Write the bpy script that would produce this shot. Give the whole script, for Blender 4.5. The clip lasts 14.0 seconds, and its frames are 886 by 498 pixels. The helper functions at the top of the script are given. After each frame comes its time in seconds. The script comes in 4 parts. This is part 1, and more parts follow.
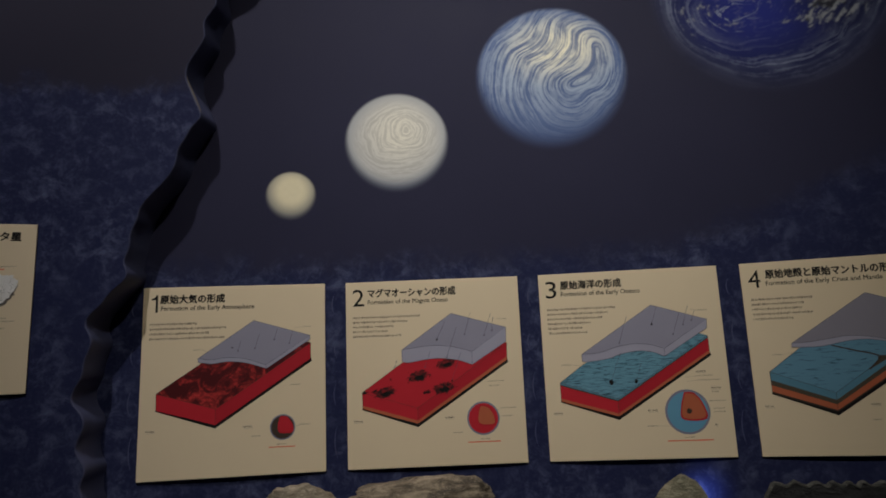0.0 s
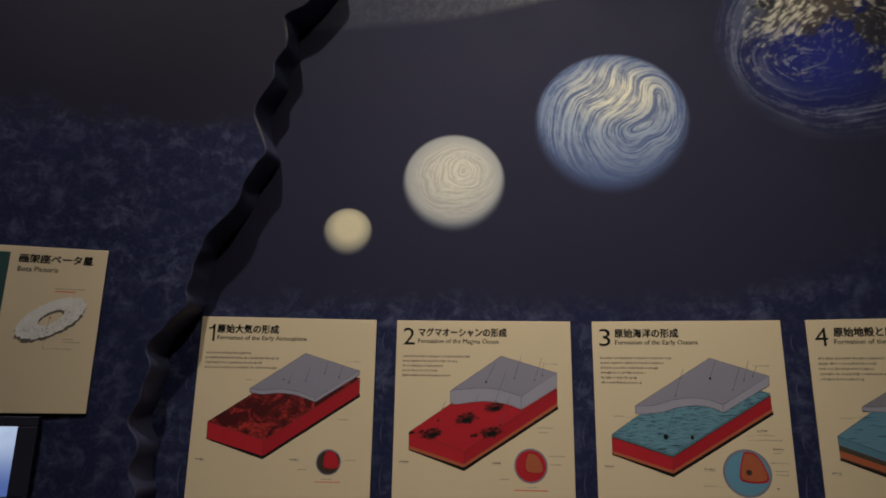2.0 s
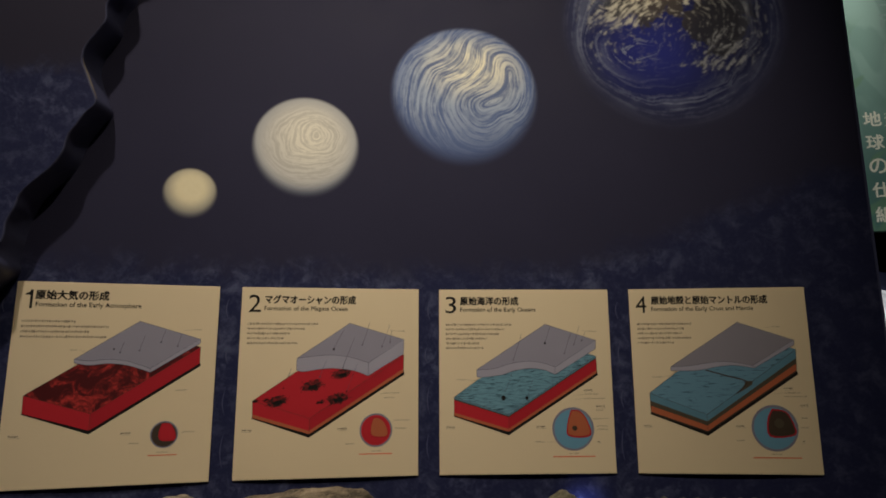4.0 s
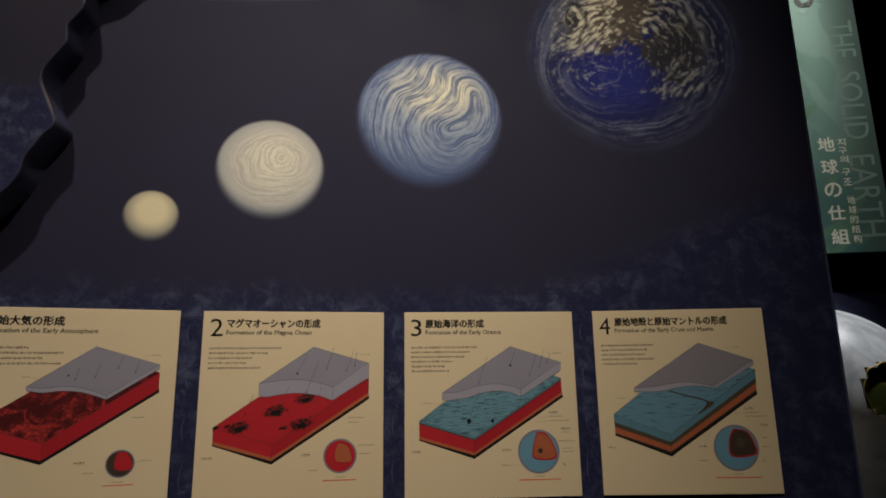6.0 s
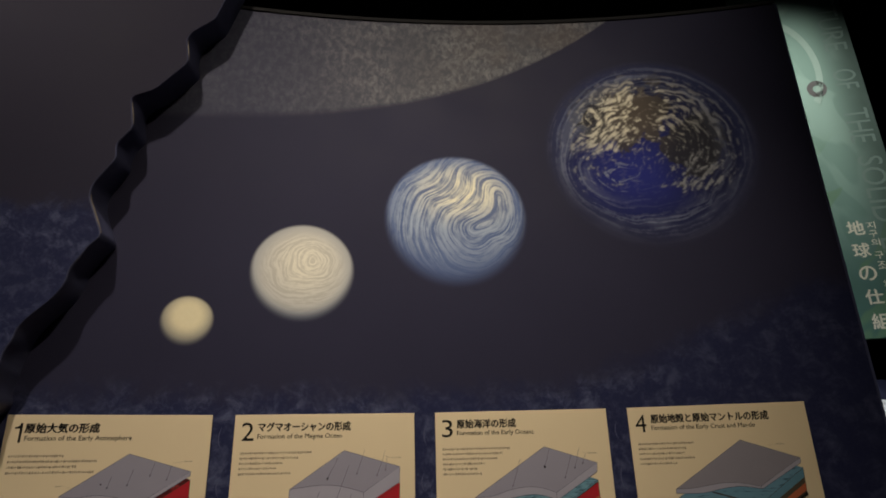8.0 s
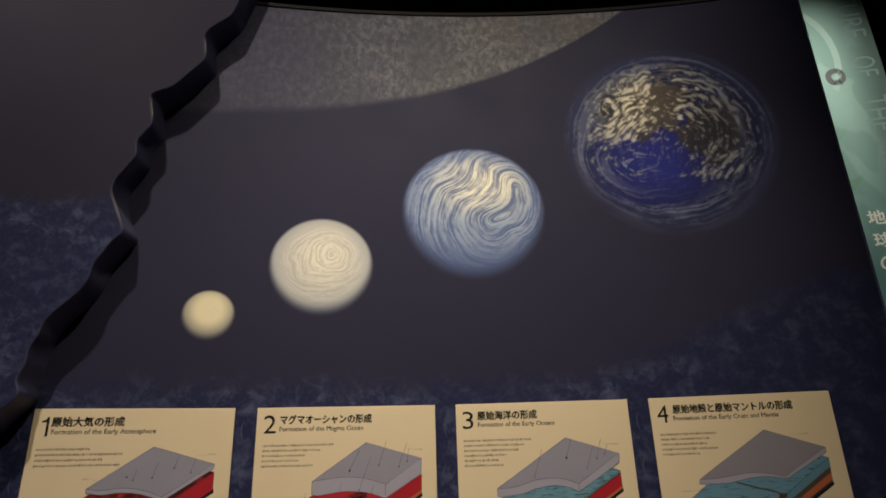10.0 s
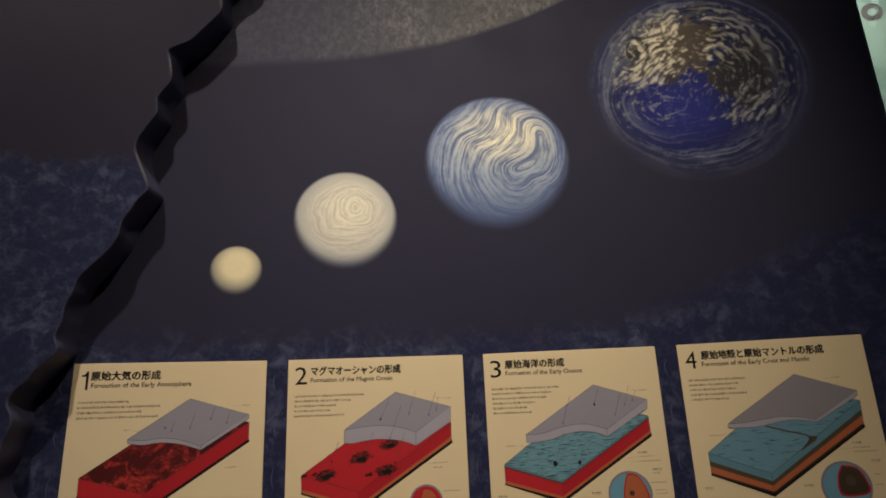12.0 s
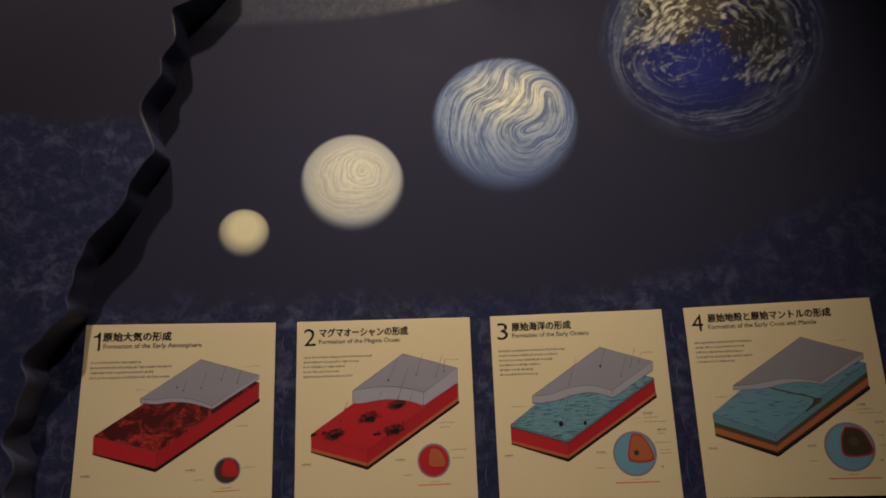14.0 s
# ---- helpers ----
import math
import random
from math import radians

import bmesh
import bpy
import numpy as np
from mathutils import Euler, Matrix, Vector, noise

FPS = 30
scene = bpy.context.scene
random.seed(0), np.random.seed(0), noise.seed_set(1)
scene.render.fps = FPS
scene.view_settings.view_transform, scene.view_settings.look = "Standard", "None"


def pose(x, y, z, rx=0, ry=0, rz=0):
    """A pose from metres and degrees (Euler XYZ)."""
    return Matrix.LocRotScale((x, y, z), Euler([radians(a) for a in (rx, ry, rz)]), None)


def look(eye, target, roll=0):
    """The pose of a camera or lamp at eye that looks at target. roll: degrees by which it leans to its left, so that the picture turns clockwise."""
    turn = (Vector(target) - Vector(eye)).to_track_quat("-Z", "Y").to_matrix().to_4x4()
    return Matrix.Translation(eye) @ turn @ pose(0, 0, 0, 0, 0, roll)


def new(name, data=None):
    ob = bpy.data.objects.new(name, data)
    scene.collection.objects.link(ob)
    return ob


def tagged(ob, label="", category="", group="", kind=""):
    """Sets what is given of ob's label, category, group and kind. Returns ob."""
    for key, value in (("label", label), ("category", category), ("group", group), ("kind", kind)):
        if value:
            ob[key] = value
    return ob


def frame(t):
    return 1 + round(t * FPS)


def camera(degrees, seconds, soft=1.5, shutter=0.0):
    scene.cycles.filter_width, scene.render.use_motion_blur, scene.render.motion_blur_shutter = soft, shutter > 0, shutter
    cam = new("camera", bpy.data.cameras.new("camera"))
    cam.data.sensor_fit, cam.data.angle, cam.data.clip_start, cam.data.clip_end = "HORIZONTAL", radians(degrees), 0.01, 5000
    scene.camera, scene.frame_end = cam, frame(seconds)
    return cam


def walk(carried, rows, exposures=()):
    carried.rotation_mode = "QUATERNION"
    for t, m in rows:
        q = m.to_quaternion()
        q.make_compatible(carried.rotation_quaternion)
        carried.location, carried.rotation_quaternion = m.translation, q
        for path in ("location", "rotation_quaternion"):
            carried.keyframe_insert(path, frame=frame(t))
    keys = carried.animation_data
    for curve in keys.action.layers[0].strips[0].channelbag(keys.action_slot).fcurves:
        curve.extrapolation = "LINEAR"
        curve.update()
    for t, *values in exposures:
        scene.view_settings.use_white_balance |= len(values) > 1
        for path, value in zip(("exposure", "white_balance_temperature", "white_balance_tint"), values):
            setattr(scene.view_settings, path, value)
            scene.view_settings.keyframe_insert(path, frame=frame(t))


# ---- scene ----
# the gallery's measures: a concave mural wall, radius R, its middle WALL_Y ahead
R, WALL_Y, TOP = 4.39, 1.4574, 1.71
FOV = 69.637
cam = camera(FOV, 14.0, soft=1.8)
# seconds, x, y, z, yaw, pitch, roll
ROWS = [
    (0.0, -0.1387, -0.2142, 1.4901, 3.157, 10.276, 2.318),
    (0.5, -0.1341, -0.2139, 1.4956, 3.258, 10.356, 2.411),
    (1.0, -0.1485, -0.2120, 1.4974, 4.997, 10.842, 2.084),
    (1.5, -0.1592, -0.2144, 1.5126, 6.680, 11.532, 0.556),
    (2.0, -0.1524, -0.2182, 1.5036, 6.905, 13.487, -0.872),
    (2.5, -0.1497, -0.2210, 1.5127, 5.689, 13.771, -1.453),
    (3.0, -0.1398, -0.2182, 1.5112, 3.219, 13.501, -1.420),
    (3.5, -0.1286, -0.2167, 1.5005, -0.237, 12.096, -0.640),
    (4.0, -0.1138, -0.2205, 1.5006, -5.145, 10.759, 0.241),
    (4.2, -0.1032, -0.2242, 1.5075, -6.587, 10.101, 0.238),
    (6.3, -0.0968, -0.2259, 1.5013, -7.589, 13.737, 0.934),
    (6.5, -0.0994, -0.2284, 1.5107, -7.243, 14.516, 1.025),
    (7.0, -0.1019, -0.2342, 1.5138, -6.229, 16.667, 1.400),
    (7.5, -0.1006, -0.2449, 1.5163, -5.363, 19.085, 1.447),
    (8.0, -0.0990, -0.2516, 1.5176, -4.767, 20.819, 1.517),
    (8.2, -0.1027, -0.2526, 1.5210, -4.699, 21.164, 1.459),
    (10.3, -0.1210, -0.2409, 1.5050, -3.252, 20.202, 1.882),
    (10.5, -0.1259, -0.2381, 1.5043, -3.107, 19.694, 2.020),
    (11.0, -0.1191, -0.2356, 1.5008, -2.124, 18.798, 2.170),
    (11.5, -0.1212, -0.2310, 1.4931, -1.604, 17.753, 2.242),
    (12.0, -0.1273, -0.2323, 1.4995, -1.380, 16.617, 2.341),
    (12.5, -0.1247, -0.2318, 1.4991, -0.965, 15.631, 2.356),
    (13.0, -0.1316, -0.2307, 1.5015, -1.037, 14.650, 2.194),
    (13.5, -0.1292, -0.2299, 1.4967, -0.891, 14.042, 2.166),
    (14.0, -0.1285, -0.2290, 1.4940, -0.794, 13.520, 2.142),
]
EXPOSURES = [(0.0, 0.0, 5600, 10), (2.0, 0.0, 6050, 10), (4.0, 0.05, 6500, 10), (6.5, 0.05, 6500, 10), (8.0, 0.2, 6550, 10), (10.5, 0.5, 6650, 10), (11.5, 0.45, 6750, 10), (13.0, 0.22, 6900, 10), (14.0, 0.15, 6950, 10)]
walk(cam, [(t, pose(x, y, z, 90 + pitch, roll, yaw)) for t, x, y, z, yaw, pitch, roll in ROWS], EXPOSURES)


def on_wall(s, z, off=0.0):
    """A place s metres along the mural wall, z above the panels' top edge, off metres out of the wall."""
    a, r = s / R, R - off
    return Vector((r * math.sin(a), WALL_Y - R + r * math.cos(a), TOP + z))


def wall_pose(s, z, off=0.0):
    """A pose on the wall: x along it to the right, y up, z out into the room."""
    a = s / R
    x, o = Vector((math.cos(a), -math.sin(a), 0)), Vector((-math.sin(a), -math.cos(a), 0))
    m = Matrix((x, (0, 0, 1), o)).transposed().to_4x4()
    m.translation = on_wall(s, z, off)
    return m


# ---- world and lights ----
world = bpy.data.worlds.new("world")
world.use_nodes = True
world.node_tree.nodes["Background"].inputs[0].default_value = (0.01, 0.011, 0.014, 1)
world.node_tree.nodes["Background"].inputs[1].default_value = 0.2
scene.world = world

WARM = (1.0, 0.84, 0.58)


def spot(eye, target, watts, colour=WARM, cone=60, blend=0.8, size=0.05):
    lamp = bpy.data.lights.new("spot_lamp", "SPOT")
    lamp.energy, lamp.color, lamp.spot_size, lamp.spot_blend, lamp.shadow_soft_size = watts, colour, radians(cone), blend, size
    ob = new("spot_lamp", lamp)
    ob.matrix_world = look(eye, target)
    return ob


# eye, target, watts, colour, cone, blend
SPOTS = [
    (on_wall(-2.0, 2.9, 1.6), on_wall(-1.10, 0.48), 225, (1.0, 0.87, 0.72), 60, 1.0),
    (on_wall(0.42, 2.9, 2.6), on_wall(0.06, -0.26), 285, (1.0, 0.86, 0.66), 43, 1.0),
    (on_wall(0.5, 3.1, 2.6), on_wall(0.24, 1.05), 165, (1.0, 0.89, 0.74), 37, 1.0),
]
for eye, target, watts, colour, cone, blend in SPOTS:
    spot(eye, target, watts, colour, cone, blend)

# ---- materials ----


class Nodes:
    """Short calls for a material's node tree."""

    def __init__(self, name, rough=0.5, spec=0.5, metal=0.0):
        self.mat = bpy.data.materials.new(name)
        self.mat.use_nodes = True
        self.nt = self.mat.node_tree
        self.bsdf = self.nt.nodes["Principled BSDF"]
        self.put(self.bsdf.inputs["Roughness"], rough)
        self.put(self.bsdf.inputs["Specular IOR Level"], spec)
        self.put(self.bsdf.inputs["Metallic"], metal)

    def put(self, socket, value):
        if isinstance(value, bpy.types.NodeSocket):
            self.nt.links.new(value, socket)
        else:
            socket.default_value = value

    def node(self, kind):
        return self.nt.nodes.new(kind)

    def m(self, op, a, b=0.0, c=0.0):
        n = self.node("ShaderNodeMath")
        n.operation = op
        for i, v in enumerate((a, b, c)):
            self.put(n.inputs[i], v)
        return n.outputs[0]

    def step(self, x, lo, hi, a=0.0, b=1.0):
        n = self.node("ShaderNodeMapRange")
        n.interpolation_type = "SMOOTHSTEP"
        for i, v in enumerate((x, lo, hi, a, b)):
            self.put(n.inputs[i], v)
        return n.outputs[0]

    def mix(self, f, a, b, blend="MIX"):
        n = self.node("ShaderNodeMix")
        n.data_type, n.blend_type = "RGBA", blend
        self.put(n.inputs[0], f)
        for i, v in ((6, a), (7, b)):
            self.put(n.inputs[i], (*v, 1) if isinstance(v, tuple) else v)
        return n.outputs[2]

    def xyz(self, x, y, z=0.0):
        n = self.node("ShaderNodeCombineXYZ")
        for i, v in enumerate((x, y, z)):
            self.put(n.inputs[i], v)
        return n.outputs[0]

    def noise(self, vec, scale, detail=4.0, rough=0.55, dist=0.0):
        n = self.node("ShaderNodeTexNoise")
        self.put(n.inputs["Vector"], vec)
        for key, v in (("Scale", scale), ("Detail", detail), ("Roughness", rough), ("Distortion", dist)):
            self.put(n.inputs[key], v)
        return n.outputs["Fac"]

    def uv(self):
        n = self.node("ShaderNodeSeparateXYZ")
        self.put(n.inputs[0], self.node("ShaderNodeUVMap").outputs[0])
        return n.outputs[0], n.outputs[1]

    def coord(self):
        return self.node("ShaderNodeTexCoord").outputs["Object"]

    def bump(self, height, strength=0.2, distance=0.002):
        n = self.node("ShaderNodeBump")
        self.put(n.inputs["Strength"], strength)
        self.put(n.inputs["Distance"], distance)
        self.put(n.inputs["Height"], height)
        self.put(self.bsdf.inputs["Normal"], n.outputs[0])

    def done(self, colour, rough=None):
        self.put(self.bsdf.inputs["Base Color"], (*colour, 1) if isinstance(colour, tuple) else colour)
        if rough is not None:
            self.put(self.bsdf.inputs["Roughness"], rough)
        return self.mat


def plain(name, colour, rough=0.5, spec=0.4, metal=0.0, vary=0.15, scale=30.0, bump=0.0):
    """A paint, print or plastic with a fine and a broad unevenness."""
    g = Nodes(name, rough, spec, metal)
    fine, broad = g.noise(g.coord(), scale, 5), g.noise(g.coord(), scale * 0.12, 3)
    f = g.m("ADD", g.m("MULTIPLY", fine, 0.6), g.m("MULTIPLY", broad, 0.4))
    dark, light = tuple(c * (1 - vary) for c in colour), tuple(min(1, c * (1 + vary)) for c in colour)
    if bump:
        g.bump(fine, bump)
    return g.done(g.mix(f, dark, light), g.m("ADD", g.m("MULTIPLY", broad, 0.15), rough - 0.07))


SPACE, DEEP, PALE = (0.0265, 0.0265, 0.054), (0.018, 0.0215, 0.062), (0.110, 0.126, 0.225)


def mottle(g, s, z):
    """Sponged blue paint: a dark ground under wisps and dabs of paler blue."""
    v = g.xyz(s, z, 0.0)
    dabs = g.step(g.noise(v, 19, 9, 0.72, 0.35), 0.44, 0.72)
    specks = g.step(g.noise(v, 85, 5, 0.7, 0.2), 0.45, 0.75)
    broad = g.step(g.noise(v, 4.2, 5, 0.65, 0.5), 0.32, 0.68, 0.38, 1.0)
    f = g.m("MULTIPLY", g.m("ADD", g.m("MULTIPLY", dabs, 0.75), g.m("MULTIPLY", specks, 0.22)), broad)
    f = g.m("MULTIPLY", f, g.step(s, 0.45, 0.8, 1.0, 0.5))
    return g.mix(f, DEEP, PALE)


def mural_paint(g, s, z):
    """The mural's ground: sponged blue below, a smooth dark space, and a grey sponged field above a rising curve."""
    v = g.xyz(s, z, 0.0)
    wob = g.m("MULTIPLY_ADD", g.noise(v, 9, 5, 0.65), 0.16, -0.08)
    low = g.m("MULTIPLY_ADD", g.step(s, 0.25, 1.25), 0.27, 0.05)
    zl = g.m("ADD", g.m("SUBTRACT", z, low), wob)
    space = g.mix(g.noise(v, 2.0, 3), tuple(c * 0.85 for c in SPACE), tuple(c * 1.15 for c in SPACE))
    col = g.mix(g.step(zl, -0.05, 0.05), mottle(g, s, z), space)
    arc = g.m("MULTIPLY_ADD", g.m("MULTIPLY_ADD", g.m("MULTIPLY_ADD", s, 0.138, 0.2495), s, 0.2606), s, 0.9655)
    soft = g.step(s, -0.6, 0.5, 0.02, 0.006)
    up = g.step(g.m("SUBTRACT", z, arc), g.m("MULTIPLY", soft, -1.0), soft)
    combed = g.noise(g.xyz(g.m("MULTIPLY", s, 1.25), g.m("MULTIPLY", z, 0.9), 0.0), 42, 10, 0.7, 0.4)
    dabs = g.m("MULTIPLY", g.step(combed, 0.38, 0.70), g.step(g.noise(v, 5, 5, 0.6, 0.4), 0.34, 0.64, 0.45, 1.2))
    grey = g.mix(dabs, (0.080, 0.082, 0.100), (0.205, 0.205, 0.22))
    grey = g.mix(g.m("MULTIPLY", g.step(s, 0.2, -0.65), 0.82), grey, (0.038, 0.041, 0.076))
    rust = g.m("MULTIPLY", g.step(g.noise(v, 4.5, 4), 0.42, 0.62), g.step(s, -0.1, 0.4))
    grey = g.mix(g.m("MULTIPLY", rust, 0.4), grey, (0.125, 0.100, 0.088))
    return g.mix(up, col, grey)


def make_mural():
    g = Nodes("mural_paint", 0.55, 0.06)
    s, z = g.uv()
    g.bump(g.noise(g.xyz(s, z), 160, 4), 0.12, 0.002)
    return g.done(mural_paint(g, s, z), g.m("MULTIPLY_ADD", g.noise(g.xyz(s, z), 6, 3), 0.2, 0.45))


def make_relief():
    """The raised front on the other side of the ragged edge: sponged blue, and a smooth dark field over it."""
    g = Nodes("relief_paint", 0.6, 0.05)
    s, z = g.uv()
    v = g.xyz(s, z, 3.0)
    wob = g.m("MULTIPLY_ADD", g.noise(v, 6, 6, 0.68), 0.24, -0.12)
    up = g.step(g.m("ADD", g.m("SUBTRACT", z, 0.5), wob), -0.035, 0.035)
    smooth = g.mix(g.noise(v, 2.5, 3), (0.020, 0.0195, 0.038), (0.030, 0.028, 0.047))
    g.bump(g.noise(v, 160, 4), 0.06, 0.001)
    return g.done(g.mix(up, mottle(g, g.m("SUBTRACT", s, 7.3), z), smooth), g.m("MULTIPLY_ADD", g.noise(v, 5, 3), 0.2, 0.5))


def planet_base(name, cs, cz, r):
    """The start of a painted planet: its nodes, wall coordinates, and x, y, distance in radii."""
    g = Nodes(name, 0.55, 0.06)
    s, z = g.uv()
    g.bump(g.noise(g.xyz(s, z), 160, 4), 0.12, 0.002)
    g.put(g.bsdf.inputs["Roughness"], g.m("MULTIPLY_ADD", g.noise(g.xyz(s, z), 6, 3), 0.2, 0.45))
    x, y = g.m("DIVIDE", g.m("SUBTRACT", s, cs), r), g.m("DIVIDE", g.m("SUBTRACT", z, cz), r)
    d = g.m("SQRT", g.m("ADD", g.m("MULTIPLY", x, x), g.m("MULTIPLY", y, y)))
    return g, s, z, x, y, d


def dist(g, x, y, px, py, sx=1.0, sy=1.0):
    a, b = g.m("DIVIDE", g.m("SUBTRACT", x, px), sx), g.m("DIVIDE", g.m("SUBTRACT", y, py), sy)
    return g.m("SQRT", g.m("ADD", g.m("MULTIPLY", a, a), g.m("MULTIPLY", b, b)))


def limb(g, y, d, top, low):
    """How much of the planet covers the ground: crisp above, soft below."""
    soft = g.step(y, 0.5, -0.8, top, low)
    return g.step(d, 1.01, g.m("SUBTRACT", 1.0, soft))


# brushwork of the planets, worked out on a square of n by n places, x and y in radii

SPAN = 1.05


def square(n):
    q = np.linspace(-SPAN, SPAN, n)
    return np.meshgrid(q, q)


def sample(a, x, y):
    """The values of a square at places x, y."""
    n = a.shape[0]
    i, j = np.clip((x + SPAN) / (2 * SPAN) * (n - 1), 0, n - 1.001), np.clip((y + SPAN) / (2 * SPAN) * (n - 1), 0, n - 1.001)
    i0, j0 = i.astype(int), j.astype(int)
    fi, fj = i - i0, j - j0
    return (a[j0, i0] * (1 - fi) + a[j0, i0 + 1] * fi) * (1 - fj) + (a[j0 + 1, i0] * (1 - fi) + a[j0 + 1, i0 + 1] * fi) * fj


def cells(x, y, freq, rng):
    """Smooth random hills, freq to a radius, between 0 and 1."""
    m = int(4 * freq) + 6
    table = rng.random((m, m))
    i, j = (x + 2.0) * freq, (y + 2.0) * freq
    i0, j0 = np.floor(i).astype(int), np.floor(j).astype(int)
    fi, fj = i - i0, j - j0
    fi, fj = fi * fi * (3 - 2 * fi), fj * fj * (3 - 2 * fj)
    i0, j0 = np.clip(i0, 0, m - 2), np.clip(j0, 0, m - 2)
    return (table[j0, i0] * (1 - fi) + table[j0, i0 + 1] * fi) * (1 - fj) + (table[j0 + 1, i0] * (1 - fi) + table[j0 + 1, i0 + 1] * fi) * fj


def hills(x, y, freq, rng, octaves=5, rough=0.55):
    total, weight, amount = 0.0, 0.0, 1.0
    for k in range(octaves):
        total, weight = total + amount * cells(x, y, freq * 2 ** k, rng), weight + amount
        amount *= rough
    return total / weight


def ramp(v, lo, hi):
    q = np.clip((v - lo) / (hi - lo), 0, 1)
    return q * q * (3 - 2 * q)


def spot_of(x, y, cx, cy, rx, ry, turn=0.0):
    """A soft oval patch."""
    c, s = math.cos(turn), math.sin(turn)
    u, v = ((x - cx) * c + (y - cy) * s) / rx, (-(x - cx) * s + (y - cy) * c) / ry
    return np.exp(-(u * u + v * v))


def comb(a, x, y, u, v, length, steps=14):
    """Drags the paint a along the direction u, v, as a brush does; length in radii."""
    size = np.sqrt(u * u + v * v) + 1e-9
    u, v = u / size, v / size
    total, h = a.copy(), length / steps
    for way in (1.0, -1.0):
        px, py = x.copy(), y.copy()
        for _ in range(steps):
            du, dv = sample(u, px, py), sample(v, px, py)
            px, py = px + way * h * du, py + way * h * dv
            total += sample(a, px, py)
    return total / (2 * steps + 1)


def along(field, x):
    """The direction of the lines of equal height of a field."""
    h = x[0, 1] - x[0, 0]
    gy, gx = np.gradient(field, h)
    return -gy, gx


def blurred(a, width):
    """The mean of a over a square window, width in radii."""
    n = a.shape[0]
    k = max(1, int(width / (2 * SPAN) * n / 2))
    for _ in range(2):
        for axis in (0, 1):
            pad = [(k + 1, k) if i == axis else (0, 0) for i in (0, 1)]
            c = np.cumsum(np.pad(a, pad, mode="edge"), axis)
            hi, lo = [slice(None)] * 2, [slice(None)] * 2
            hi[axis], lo[axis] = slice(2 * k + 1, None), slice(None, -2 * k - 1)
            a = (c[tuple(hi)] - c[tuple(lo)]) / (2 * k + 1)
    return a


def evened(a, width):
    """a without its broad swells, spread evenly about a half."""
    a = a - blurred(a, width)
    return 0.5 + 0.25 * a / (np.sqrt(blurred(a * a, width * 2)) + 1e-6)


def strokes(x, y, u, v, period, length, rng):
    """Combed brush strokes of one main width."""
    return evened(comb(cells(x, y, 4.0 / period, rng), x, y, u, v, length, 20), period * 2.4)


def paint_cloud(n=230):
    rng = np.random.default_rng(5)
    x, y = square(n)
    bend = hills(x, y, 1.8, rng, 3, 0.5)
    field = blurred(np.sqrt(0.16 + ((x - 0.10) / 1.15) ** 2 + ((y - 0.20) / 0.92) ** 2) + 0.24 * bend + 0.10 * hills(x, y, 4.0, rng, 2), 0.12)
    u, v = along(field, x)
    return {"stroke": strokes(x, y, u, v, 0.078, 0.15, rng)}


def paint_ice(n=350):
    rng = np.random.default_rng(21)
    x, y = square(n)
    # strokes run round a slanting core: an eye above, a loop below it
    ax, ay, bx, by = 0.62, 0.38, 0.24, -0.12
    t = np.clip(((x - ax) * (bx - ax) + (y - ay) * (by - ay)) / ((bx - ax) ** 2 + (by - ay) ** 2), 0, 1)
    sag = 0.10 * np.sin(math.pi * t)
    core = np.sqrt((x - ax - t * (bx - ax) - sag) ** 2 + 0.7 * (y - ay - t * (by - ay) + sag) ** 2)
    field = core + 0.09 * hills(x, y, 1.2, rng, 2, 0.5) + 0.075 * hills(x, y, 3.2, rng, 2, 0.5)
    d = np.sqrt(x * x + y * y)
    field = field + 1.2 * np.clip(d - 0.72, 0, 1) ** 1.5
    u, v = along(blurred(field, 0.10), x)
    fine, wide = strokes(x, y, u, v, 0.062, 0.20, rng), strokes(x, y, u, v, 0.16, 0.24, rng)
    press = 0.25 + 0.9 * hills(x, y, 4.0, rng, 3)
    return {"stroke": np.clip(0.5 + press * (fine - 0.5) + 0.55 * (wide - 0.5), 0, 1), "thick": wide}


